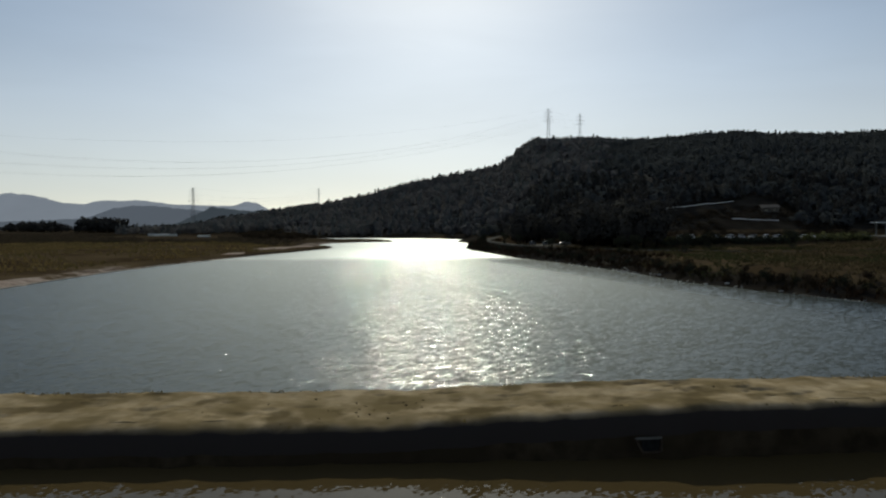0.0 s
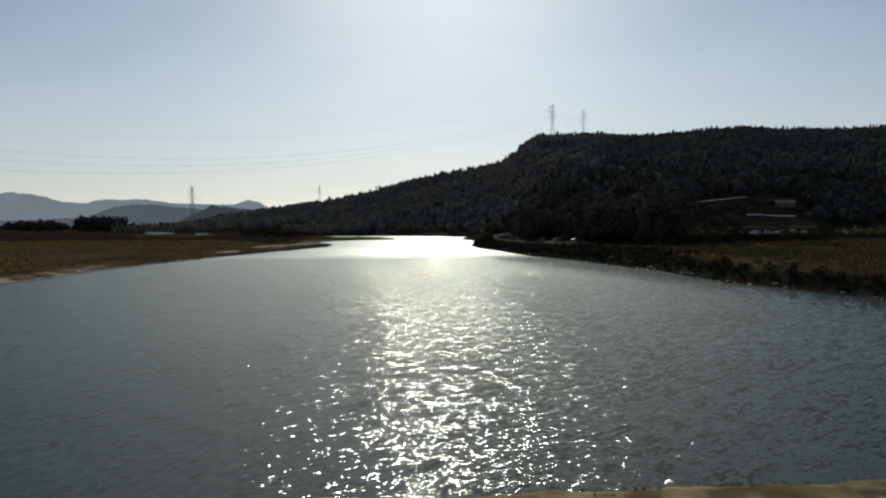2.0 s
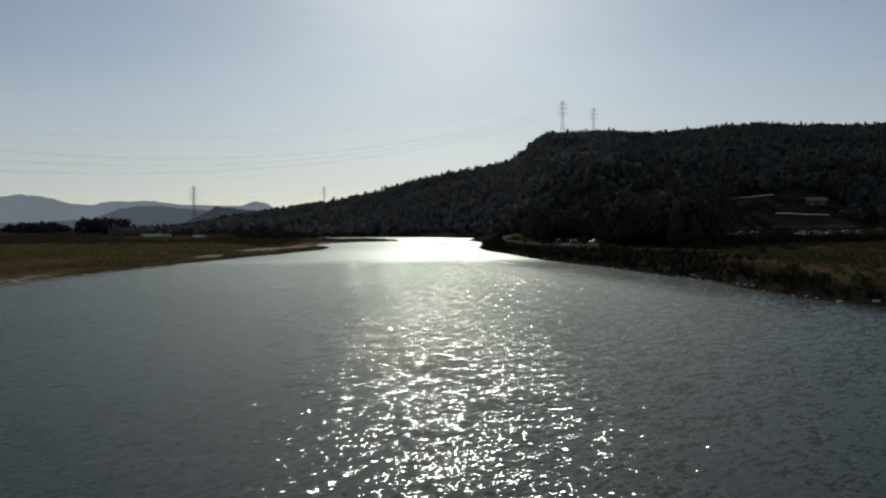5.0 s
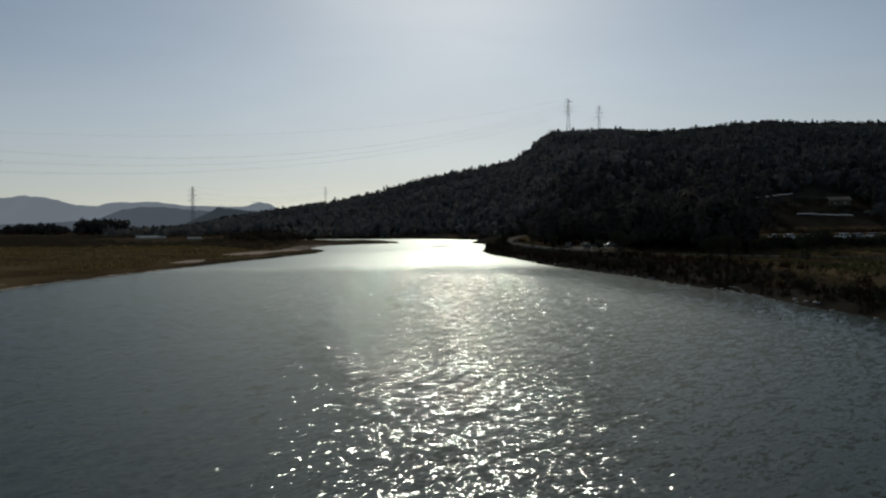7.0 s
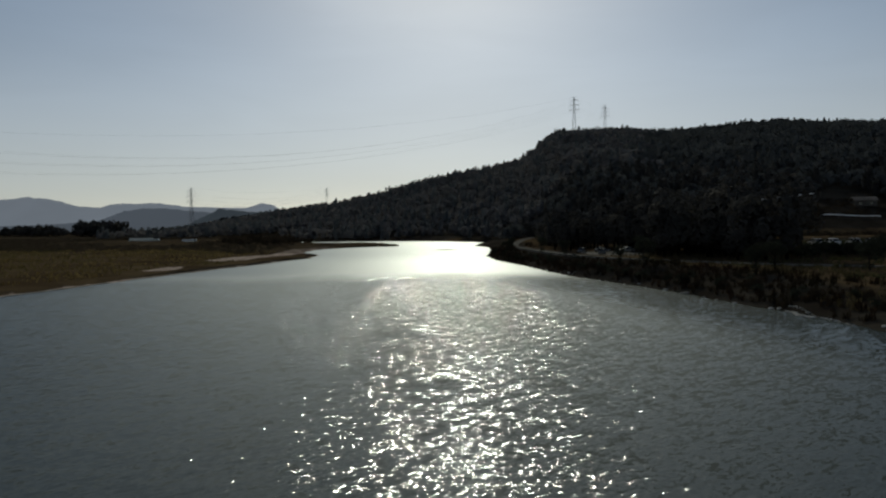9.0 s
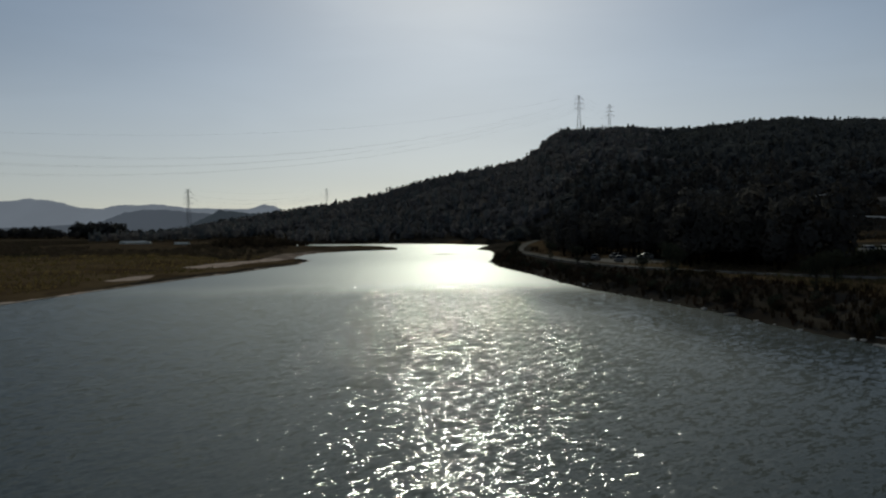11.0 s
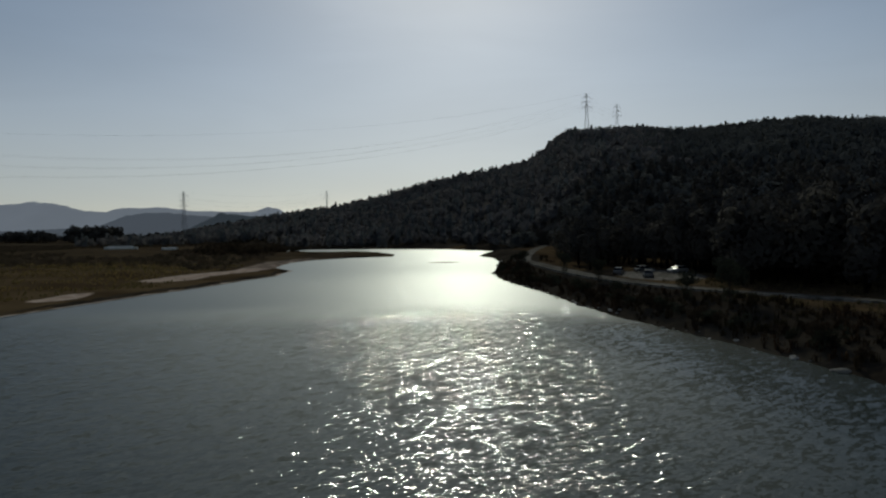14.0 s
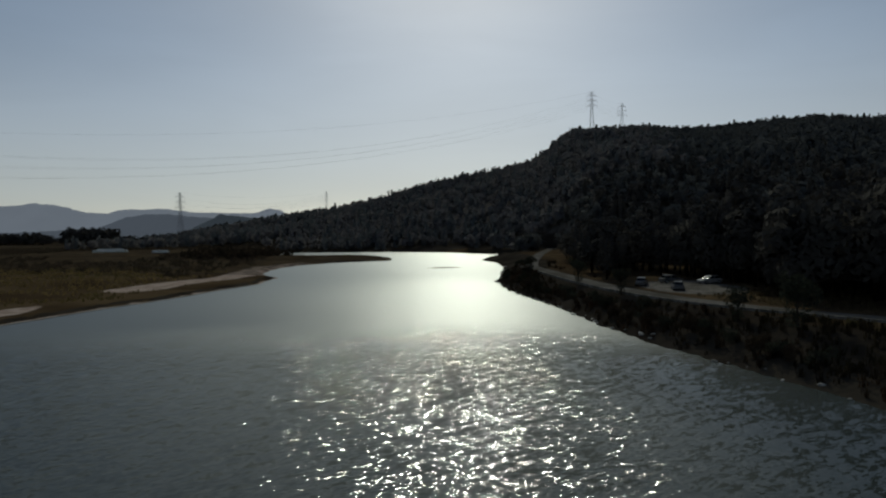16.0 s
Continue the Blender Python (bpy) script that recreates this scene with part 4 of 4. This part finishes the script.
def car(paint, label):
    """A parked car: body, cabin glass, roof, four wheels with rims, lamps."""
    ob = thing("car", (0, 0, 0), label, "car", "parked cars")
    bm = bmesh.new()
    sec = []
    for x, half, z0, z1 in ((-2.15, 0.70, 0.42, 0.72), (-2.05, 0.82, 0.30, 0.86), (-1.2, 0.88, 0.24, 0.92), (0.7, 0.88, 0.24, 0.93), (1.6, 0.86, 0.26, 0.84), (2.1, 0.78, 0.32, 0.70), (2.2, 0.66, 0.42, 0.60)):
        sec.append([(x, -half * 0.93, z0), (x, half * 0.93, z0), (x, half, (z0 + z1) / 2), (x, half * 0.9, z1), (x, -half * 0.9, z1), (x, -half, (z0 + z1) / 2)])
    loft(bm, sec)
    part("body", bm, paint, ob)
    bm = bmesh.new()
    loft(bm, [[(-1.75, -0.76, 0.9), (-1.75, 0.76, 0.9), (-1.3, 0.62, 1.36), (-1.3, -0.62, 1.36)], [(-0.4, -0.79, 0.92), (-0.4, 0.79, 0.92), (-0.4, 0.65, 1.42), (-0.4, -0.65, 1.42)], [(1.15, -0.76, 0.9), (1.15, 0.76, 0.9), (0.3, 0.62, 1.40), (0.3, -0.62, 1.40)]])
    part("cabin", bm, paint, ob)
    low, high = {-1: [(-1.75, -0.76, 0.9), (-0.4, -0.79, 0.92), (1.15, -0.76, 0.9)], 1: [(-1.75, 0.76, 0.9), (-0.4, 0.79, 0.92), (1.15, 0.76, 0.9)]}, {-1: [(-1.3, -0.62, 1.36), (-0.4, -0.65, 1.42), (0.3, -0.62, 1.40)], 1: [(-1.3, 0.62, 1.36), (-0.4, 0.65, 1.42), (0.3, 0.62, 1.40)]}
    part("windscreen", pane(low[-1][2], low[1][2], high[1][2], high[-1][2]), GLASS, ob, "dark tinted glass")
    part("rear_window", pane(low[1][0], low[-1][0], high[-1][0], high[1][0]), GLASS, ob, "dark tinted glass")
    for k in (0, 1):
        part("side_window", pane(low[-1][k], low[-1][k + 1], high[-1][k + 1], high[-1][k]), GLASS, ob, "dark tinted glass")
        part("side_window", pane(low[1][k + 1], low[1][k], high[1][k], high[1][k + 1]), GLASS, ob, "dark tinted glass")
    bm = bmesh.new()
    box(bm, -1.3, -0.63, 1.36, 0.32, 0.63, 1.45, 0.04)
    part("roof", bm, paint, ob)
    for x in (-1.35, 1.35):
        for y in (-0.8, 0.8):
            bm = bmesh.new()
            rod(bm, (x, y - 0.1, 0.31), (x, y + 0.1, 0.31), 0.31, 0.31, 14)
            w = part("wheel", bm, RUBBER, ob)
            bm = bmesh.new()
            rod(bm, (x, y - 0.11, 0.31), (x, y + 0.11, 0.31), 0.19, 0.19, 10)
            part("rim", bm, STEEL, w)
    for y in (-0.55, 0.55):
        bm = bmesh.new()
        box(bm, 2.05, y - 0.16, 0.58, 2.17, y + 0.16, 0.70, 0.02)
        part("headlight", bm, FILM, ob)
        bm = bmesh.new()
        box(bm, -2.13, y - 0.16, 0.66, -2.04, y + 0.16, 0.80, 0.02)
        part("tail_light", bm, TILE, ob)
    return ob


WHITE_CAR, GREY_CAR = car(SILVER, "pale silver hatchback parked on the raised lot above the hedge"), car(GREY_PAINT, "dark grey hatchback parked beside the riverside road")
BRIGHT_CAR = car(PAINT, "clean white hatchback parked on the raised lot above the hedge")
row = [(74.5 + 3.9 * k + rs.uniform(-0.4, 0.4), 208.5 + rs.uniform(-0.6, 0.6)) for k in range(16)]
for i, (x, y) in enumerate(row):
    src = GREY_CAR if i % 5 == 3 else (BRIGHT_CAR if i % 3 == 1 else WHITE_CAR)
    m = place_on(x, y, 90 + rs.uniform(-6, 6), 1.0, 0.02)
    if i < 2:
        (WHITE_CAR, BRIGHT_CAR)[i].matrix_basis = m
    else:
        c = copied(src, m)
        if src is GREY_CAR:
            tagged(c, "dark grey hatchback parked among pale cars above the hedge")
for i, (x, y, a) in enumerate([(33.0, 247, 70), (36.5, 238, 80), (39.5, 252, 20), (45.5, 249, 200)]):
    m = place_on(x, y, a, 1.0, 0.02)
    if i == 0:
        GREY_CAR.matrix_basis = m
    else:
        c = copied(WHITE_CAR if i == 3 else GREY_CAR, m)
        if i == 3:
            tagged(c, "pale silver hatchback parked on the gravel lot by the river")


# ---- pylons and cables ----
ARMS = ((0.70, 6.4), (0.81, 6.0), (0.92, 5.2))       # height share, half width


def pylon(h, label):
    """A lattice pylon: four tapering legs, bracing, three crossarms, a peak."""
    ob = thing("pylon", (0, 0, 0), label, "pylon", "pylons of the power line")

    def half(k):
        return 3.1 * (1 - k / 0.62) + 1.25 * (k / 0.62) if k < 0.62 else 1.25 - (k - 0.62) * 1.9
    levels = [0, 0.16, 0.30, 0.42, 0.53, 0.62, 0.70, 0.81, 0.92, 1.0]
    for sx in (-1, 1):
        for sy in (-1, 1):
            bm = bmesh.new()
            for a, b in zip(levels[:-1], levels[1:]):
                bar(bm, (sx * half(a), sy * half(a), a * h), (sx * half(b), sy * half(b), b * h), 0.105)
            part("leg", bm, STEEL, ob)
    bm = bmesh.new()
    for a, b in zip(levels[:-1], levels[1:]):
        p, q = half(a), half(b)
        for s in (-1, 1):
            bar(bm, (-p, s * p, a * h), (q, s * q, b * h), 0.045)
            bar(bm, (p, s * p, a * h), (-q, s * q, b * h), 0.045)
            bar(bm, (s * p, -p, a * h), (s * q, q, b * h), 0.045)
            bar(bm, (s * p, p, a * h), (s * q, -q, b * h), 0.045)
            bar(bm, (-q, s * q, b * h), (q, s * q, b * h), 0.045)
            bar(bm, (s * q, -q, b * h), (s * q, q, b * h), 0.045)
    part("bracing", bm, STEEL, ob)
    for k, w in ARMS:
        bm = bmesh.new()
        for s in (-1, 1):
            for y in (-0.8, 0.8):
                bar(bm, (s * 0.9, y, k * h), (s * w, 0, k * h), 0.10)
                bar(bm, (s * 0.9, y, k * h + 1.7), (s * w, 0, k * h), 0.08)
        a = part("crossarm", bm, STEEL, ob)
        for s in (-1, 1):
            bm = bmesh.new()
            for j in range(6):
                rod(bm, (s * w, 0, k * h - 0.3 * j), (s * w, 0, k * h - 0.3 * j - 0.22), 0.16, 0.10, 8)
            part("insulator", bm, CABLE, a)
    bm = bmesh.new()
    bar(bm, (-3.2, 0, h), (3.2, 0, h), 0.13)
    part("peak_arm", bm, STEEL, ob)
    return ob


FIRST = pylon(54.0, "grey lattice steel pylon standing among trees on the hill")
PYLONS = {}
for name, x, y, top, turn in (("a", 129.5, 824, 154.0, -17), ("b", 248.5, 1214, 213.0, -17), ("c", -346, 903, 63.5, -10), ("d", -199.5, 1040, 69.5, -10), ("l", -443, 539, 92.0, -40)):
    z = float(land(np.array([x]), np.array([y]))[0][0]) - 0.3
    k = (top - z) / 54.0
    m = Matrix.LocRotScale((x, y, z), Euler((0, 0, radians(turn))), (min(k, 1.15), min(k, 1.15), k))
    if name == "a":
        FIRST.matrix_basis = m
    else:
        c = copied(FIRST, m)
        if name in "cdl":
            tagged(c, "grey lattice steel pylon standing in the fields")
    PYLONS[name] = m


def cable(p, q, sag, r, label):
    """A hanging cable as a thin tube."""
    cu = bpy.data.curves.new("power_cable", "CURVE")
    cu.dimensions, cu.bevel_depth, cu.bevel_resolution = "3D", r, 1
    sp = cu.splines.new("POLY")
    n = 40
    sp.points.add(n)
    for i in range(n + 1):
        t = i / n
        a = p.lerp(q, t)
        sp.points[i].co = (a.x, a.y, a.z - 4 * sag * t * (1 - t), 1)
    cu.materials.append(CABLE)
    return tagged(new("power_cable", cu), label, "cable", "cables of the power line")


for one, two, sag in (("a", "l", 31.0), ("c", "d", 9.0), ("a", "b", 6.0)):
    for i, (k, w) in enumerate(ARMS):
        for s in (-1, 1):
            cable(PYLONS[one] @ Vector((s * w, 0, k * 54 - 1.9)), PYLONS[two] @ Vector((s * w, 0, k * 54 - 1.9)), sag * (1 + 0.07 * i), 0.03, "thin dark power cable sagging between steel pylons")
    cable(PYLONS[one] @ Vector((0, 0, 54)), PYLONS[two] @ Vector((0, 0, 54)), sag * 0.75, 0.03, "thin earth wire strung between the pylon tops")


# ---- buildings and rails ----
def greenhouse(x, y, length, turn):
    """A long film tunnel with hoops and a door end."""
    z = float(land(np.array([x]), np.array([y]))[0][0])
    ob = thing("greenhouse", (x, y, z), "long white film-covered greenhouse tunnel in the fields", "greenhouse", "greenhouses in the fields", turn=turn)
    n, w, h = 14, 2.4, 1.7
    prof = [(w * math.cos(math.pi * k / n), h * math.sin(math.pi * k / n) ** 0.8) for k in range(n + 1)]
    bm = bmesh.new()
    loft(bm, [[(px, py, pz) for py, pz in prof] for px in np.linspace(-length / 2, length / 2, 9)])
    part("cover", bm, FILM, ob)
    for px in np.linspace(-length / 2, length / 2, 9):
        bm = bmesh.new()
        for (a, b), (c, d) in zip(prof[:-1], prof[1:]):
            bar(bm, (px, a * 1.01, b * 1.01), (px, c * 1.01, d * 1.01), 0.04)
        part("hoop", bm, STEEL, ob)
    bm = bmesh.new()
    box(bm, -length / 2 - 0.06, -0.8, 0.0, -length / 2 - 0.01, 0.8, 1.9, 0.01)
    part("door", bm, PAINT, ob)


for x, y, n, a in ((-243, 566, 22, 3), (-208, 566, 10, 3), (-262, 600, 18, 3)):
    greenhouse(x, y, n, a)


def house(x, y, w, dpt, h, turn, label):
    """A small house: walls, gabled roof with eaves, windows, a door."""
    z = float(land(np.array([x]), np.array([y]))[0][0]) - 0.2
    ob = thing("house", (x, y, z), label, "house", turn=turn)
    bm = bmesh.new()
    box(bm, -w / 2, -dpt / 2, 0, w / 2, dpt / 2, h, 0.02)
    part("wall", bm, WALLP, ob)
    bm = bmesh.new()
    e, r = 0.6, h + dpt * 0.28
    loft(bm, [[(px, -dpt / 2 - e, h - 0.1), (px, 0, r), (px, dpt / 2 + e, h - 0.1), (px, dpt / 2 + e, h + 0.12), (px, 0, r + 0.24), (px, -dpt / 2 - e, h + 0.12)] for px in (-w / 2 - e, w / 2 + e)])
    part("roof", bm, TILE, ob)
    for k in range(max(2, int(w / 3.5))):
        cx = -w / 2 + (k + 0.5) * w / max(2, int(w / 3.5))
        bm = bmesh.new()
        box(bm, cx - 0.7, -dpt / 2 - 0.06, h * 0.35, cx + 0.7, -dpt / 2 + 0.02, h * 0.75, 0.01)
        win = part("window", bm, GLASS, ob)
        bm = bmesh.new()
        box(bm, cx - 0.85, -dpt / 2 - 0.16, h * 0.30, cx + 0.85, -dpt / 2 + 0.0, h * 0.345, 0.01)
        part("sill", bm, CONCRETE, win)
    return ob


house(-265, 800, 18, 8, 3.2, 8, "low farmhouse with pale walls among field trees")
house(187, 380, 9, 6, 2.6, -12, "small house with a tiled roof on the slope")


def rail(x0, x1, y, n, rise, label):
    """A roadside guard rail: posts and a long white beam that follows the slope."""
    ob = thing("guard_rail", (x0, y, 0), label, "guard rail")
    pts = []
    for k in range(n + 1):
        x = x0 + (x1 - x0) * k / n
        pts.append(Vector((x - x0, rise * k / n, float(land(np.array([x]), np.array([y + rise * k / n]))[0][0]))))
    for p in pts:
        bm = bmesh.new()
        box(bm, p.x - 0.07, p.y - 0.07, p.z - 0.3, p.x + 0.07, p.y + 0.07, p.z + 1.0, 0.01)
        part("post", bm, STEEL, ob)
    for a, b in zip(pts[:-1], pts[1:]):
        bm = bmesh.new()
        loft(bm, [[p + Vector(q) for q in ((0, -0.16, 0.55), (0, -0.16, 0.95), (0, -0.02, 0.95), (0, -0.02, 0.55))] for p in (a, b)])
        part("beam", bm, PAINT, ob)


rail(128.5, 175, 382, 12, 18, "white guard rail climbing the hillside road")
rail(157.5, 183, 361, 7, 0, "white guard rail on the terrace above the lot")


def pavilion(x, y):
    """An open shelter: flat pale roof slab on posts over a deck."""
    z = float(land(np.array([x]), np.array([y]))[0][0]) - 0.1
    ob = thing("pavilion", (x, y, z), "open shelter with a pale flat roof on dark posts", "pavilion")
    bm = bmesh.new()
    box(bm, -8, -4, 5.6, 8, 4, 5.95, 0.05)
    part("roof", bm, PAINT, ob)
    bm = bmesh.new()
    box(bm, -7, -3.5, 0, 7, 3.5, 0.7, 0.04)
    part("deck", bm, CONCRETE, ob)
    for px in (-6, 0, 6):
        for py in (-3, 3):
            bm = bmesh.new()
            box(bm, px - 0.22, py - 0.22, 0.7, px + 0.22, py + 0.22, 5.6, 0.03)
            part("post", bm, GREY_PAINT, ob)


pavilion(177, 258)


# ---- small things of the shores ----
def stone(seed):
    q = np.random.RandomState(seed)
    bm = bmesh.new()
    bmesh.ops.create_icosphere(bm, subdivisions=2, radius=0.5)
    for v in bm.verts:
        v.co *= 1 + 0.28 * noise.noise(v.co * 1.7 + Vector((seed * 3.1, 0, 0)))
        v.co.z *= 0.55
    me = bpy.data.meshes.new("bank_stone")
    bm.to_mesh(me)
    bm.free()
    me.materials.append(STONE)
    return tagged(new("bank_stone", me), "pale rounded stone at the water's edge", "stone", "stones along the shore")


STONES = [stone(k) for k in range(5)]
put = []
for (ax, ay), (bx, by) in zip(RIVER_LINE[4:20], RIVER_LINE[5:21]):
    for k in range(max(1, int(math.hypot(bx - ax, by - ay) / 2.6))):
        t = rs.rand()
        put.append((ax + (bx - ax) * t + rs.uniform(-0.3, 0.9), ay + (by - ay) * t, rs.uniform(0.3, 0.9)))
put += [(40.9 + rs.uniform(-0.2, 0.3), 150.5 - 0.33 * k, rs.uniform(0.2, 0.4)) for k in range(40)] + [(52.2 + 0.42 * 0.3 * k * 0.9 + rs.uniform(-0.1, 0.2), 96.0 - 0.27 * k, rs.uniform(0.18, 0.34)) for k in range(34)]
put += [(39.6 + 0.25 * math.sin(k), 148.6 - 0.62 * k, 0.8) for k in range(9)] + [(34.7, 169.8, 1.3)]
for i, (x, y, s) in enumerate(put):
    z = max(0.0, float(land(np.array([x]), np.array([y]))[0][0]))
    m = Matrix.LocRotScale((x, y, z + 0.05 * s), Euler((0, 0, rs.uniform(0, 6.28))), (s, s * 0.8, s * 0.8))
    if i < 5:
        STONES[i].matrix_basis = m
    else:
        copied(STONES[i % 5], m)


def outlet():
    """A small steel sluice frame on the causeway's face: two rails, two slanted sides, a dark plate for the opening's
    shade.
    """
    y = float(np.interp(7.05, NEAR[:, 0], NEAR[:, 1])) - 0.16
    ob = thing("sluice_frame", (6.95, y, 3.08), "small pale steel sluice frame on the causeway's dark face", "sluice", turn=8)
    for name, p, q in (("top_rail", (-0.46, 0, 0.27), (0.46, 0, 0.27)), ("bottom_rail", (-0.2, 0, -0.2), (0.46, 0, -0.2)), ("side_rail", (-0.46, 0, 0.27), (-0.2, 0, -0.2)), ("side_rail", (0.46, 0, 0.27), (0.46, 0, -0.2))):
        bm = bmesh.new()
        bar(bm, p, q, 0.035)
        # the light on the lip is put into the top rail's paler colour
        part(name, bm, STAINED if name == "top_rail" else DARK_STEEL, ob)
    bm = bmesh.new()
    box(bm, -0.2, 0.04, -0.2, 0.44, 0.08, 0.25, 0.01)
    part("gate_plate", bm, RUBBER, ob, "dark plate painted for the shaded opening")
    bm = bmesh.new()
    bar(bm, (0.1, 0.06, 0.1), (0.1, 0.5, 0.1), 0.04)
    part("anchor", bm, STEEL, ob)


outlet()
# loose clods on the causeway
CLOD = stone(9)
CLOD.name, CLOD.data.name = "clod", "clod"
CLOD.data.materials[0] = EARTH
tagged(CLOD, "small dark clod of earth lying on the dried mud", "clod", "clods on the causeway")
for k in range(26):
    x = rs.uniform(-3.3, -0.7) if k < 17 else rs.uniform(-9, -4) if k < 23 else rs.uniform(2, 12)
    a, b = np.interp(x, NEAR[:, 0], NEAR[:, 1]), np.interp(x, FAR[:, 0], FAR[:, 1])
    s = rs.uniform(0.05, 0.11)
    m = Matrix.LocRotScale((x, a + (b - a) * rs.uniform(0.2, 0.75), float(np.interp(x, TOP[:, 0], TOP[:, 1])) + 0.01), Euler((0, 0, rs.uniform(0, 6.28))), (s, s, s))
    if k == 0:
        CLOD.matrix_basis = m
    else:
        copied(CLOD, m)


# ---- far hills ----
def far_range(name, line, y, depth, mat, label, seed):
    """A distant range: an uneven ridge with a long front slope and a back slope."""
    xs = np.linspace(line[0][0], line[-1][0], 620)
    zs = np.interp(xs, [p[0] for p in line], [p[1] for p in line])
    verts, cols = [], (-1.0, -0.7, -0.4, -0.2, -0.08, 0.0, 0.3, 1.0)
    for x, z in zip(xs, zs):
        for k in cols:
            p = Vector((x * 0.006, k * 3, seed))
            h = z * (1 - abs(k)) ** 1.2 + noise.fractal(p, 1.0, 2.0, 5) * z * 0.05 * (1 if abs(k) < 1 else 0) + noise.fractal(Vector((x * 0.05, k * 9, seed)), 1.0, 2.0, 3) * 3.0 * (1 - abs(k))
            verts.append((x, y + depth * k, max(h, -3)))
    m = len(cols)
    faces = [(i * m + j, (i + 1) * m + j, (i + 1) * m + j + 1, i * m + j + 1) for i in range(len(xs) - 1) for j in range(m - 1)]
    return tagged(new(name, mesh_of(name, verts, faces, [mat], smooth=True)), label, "hills", kind="structure")


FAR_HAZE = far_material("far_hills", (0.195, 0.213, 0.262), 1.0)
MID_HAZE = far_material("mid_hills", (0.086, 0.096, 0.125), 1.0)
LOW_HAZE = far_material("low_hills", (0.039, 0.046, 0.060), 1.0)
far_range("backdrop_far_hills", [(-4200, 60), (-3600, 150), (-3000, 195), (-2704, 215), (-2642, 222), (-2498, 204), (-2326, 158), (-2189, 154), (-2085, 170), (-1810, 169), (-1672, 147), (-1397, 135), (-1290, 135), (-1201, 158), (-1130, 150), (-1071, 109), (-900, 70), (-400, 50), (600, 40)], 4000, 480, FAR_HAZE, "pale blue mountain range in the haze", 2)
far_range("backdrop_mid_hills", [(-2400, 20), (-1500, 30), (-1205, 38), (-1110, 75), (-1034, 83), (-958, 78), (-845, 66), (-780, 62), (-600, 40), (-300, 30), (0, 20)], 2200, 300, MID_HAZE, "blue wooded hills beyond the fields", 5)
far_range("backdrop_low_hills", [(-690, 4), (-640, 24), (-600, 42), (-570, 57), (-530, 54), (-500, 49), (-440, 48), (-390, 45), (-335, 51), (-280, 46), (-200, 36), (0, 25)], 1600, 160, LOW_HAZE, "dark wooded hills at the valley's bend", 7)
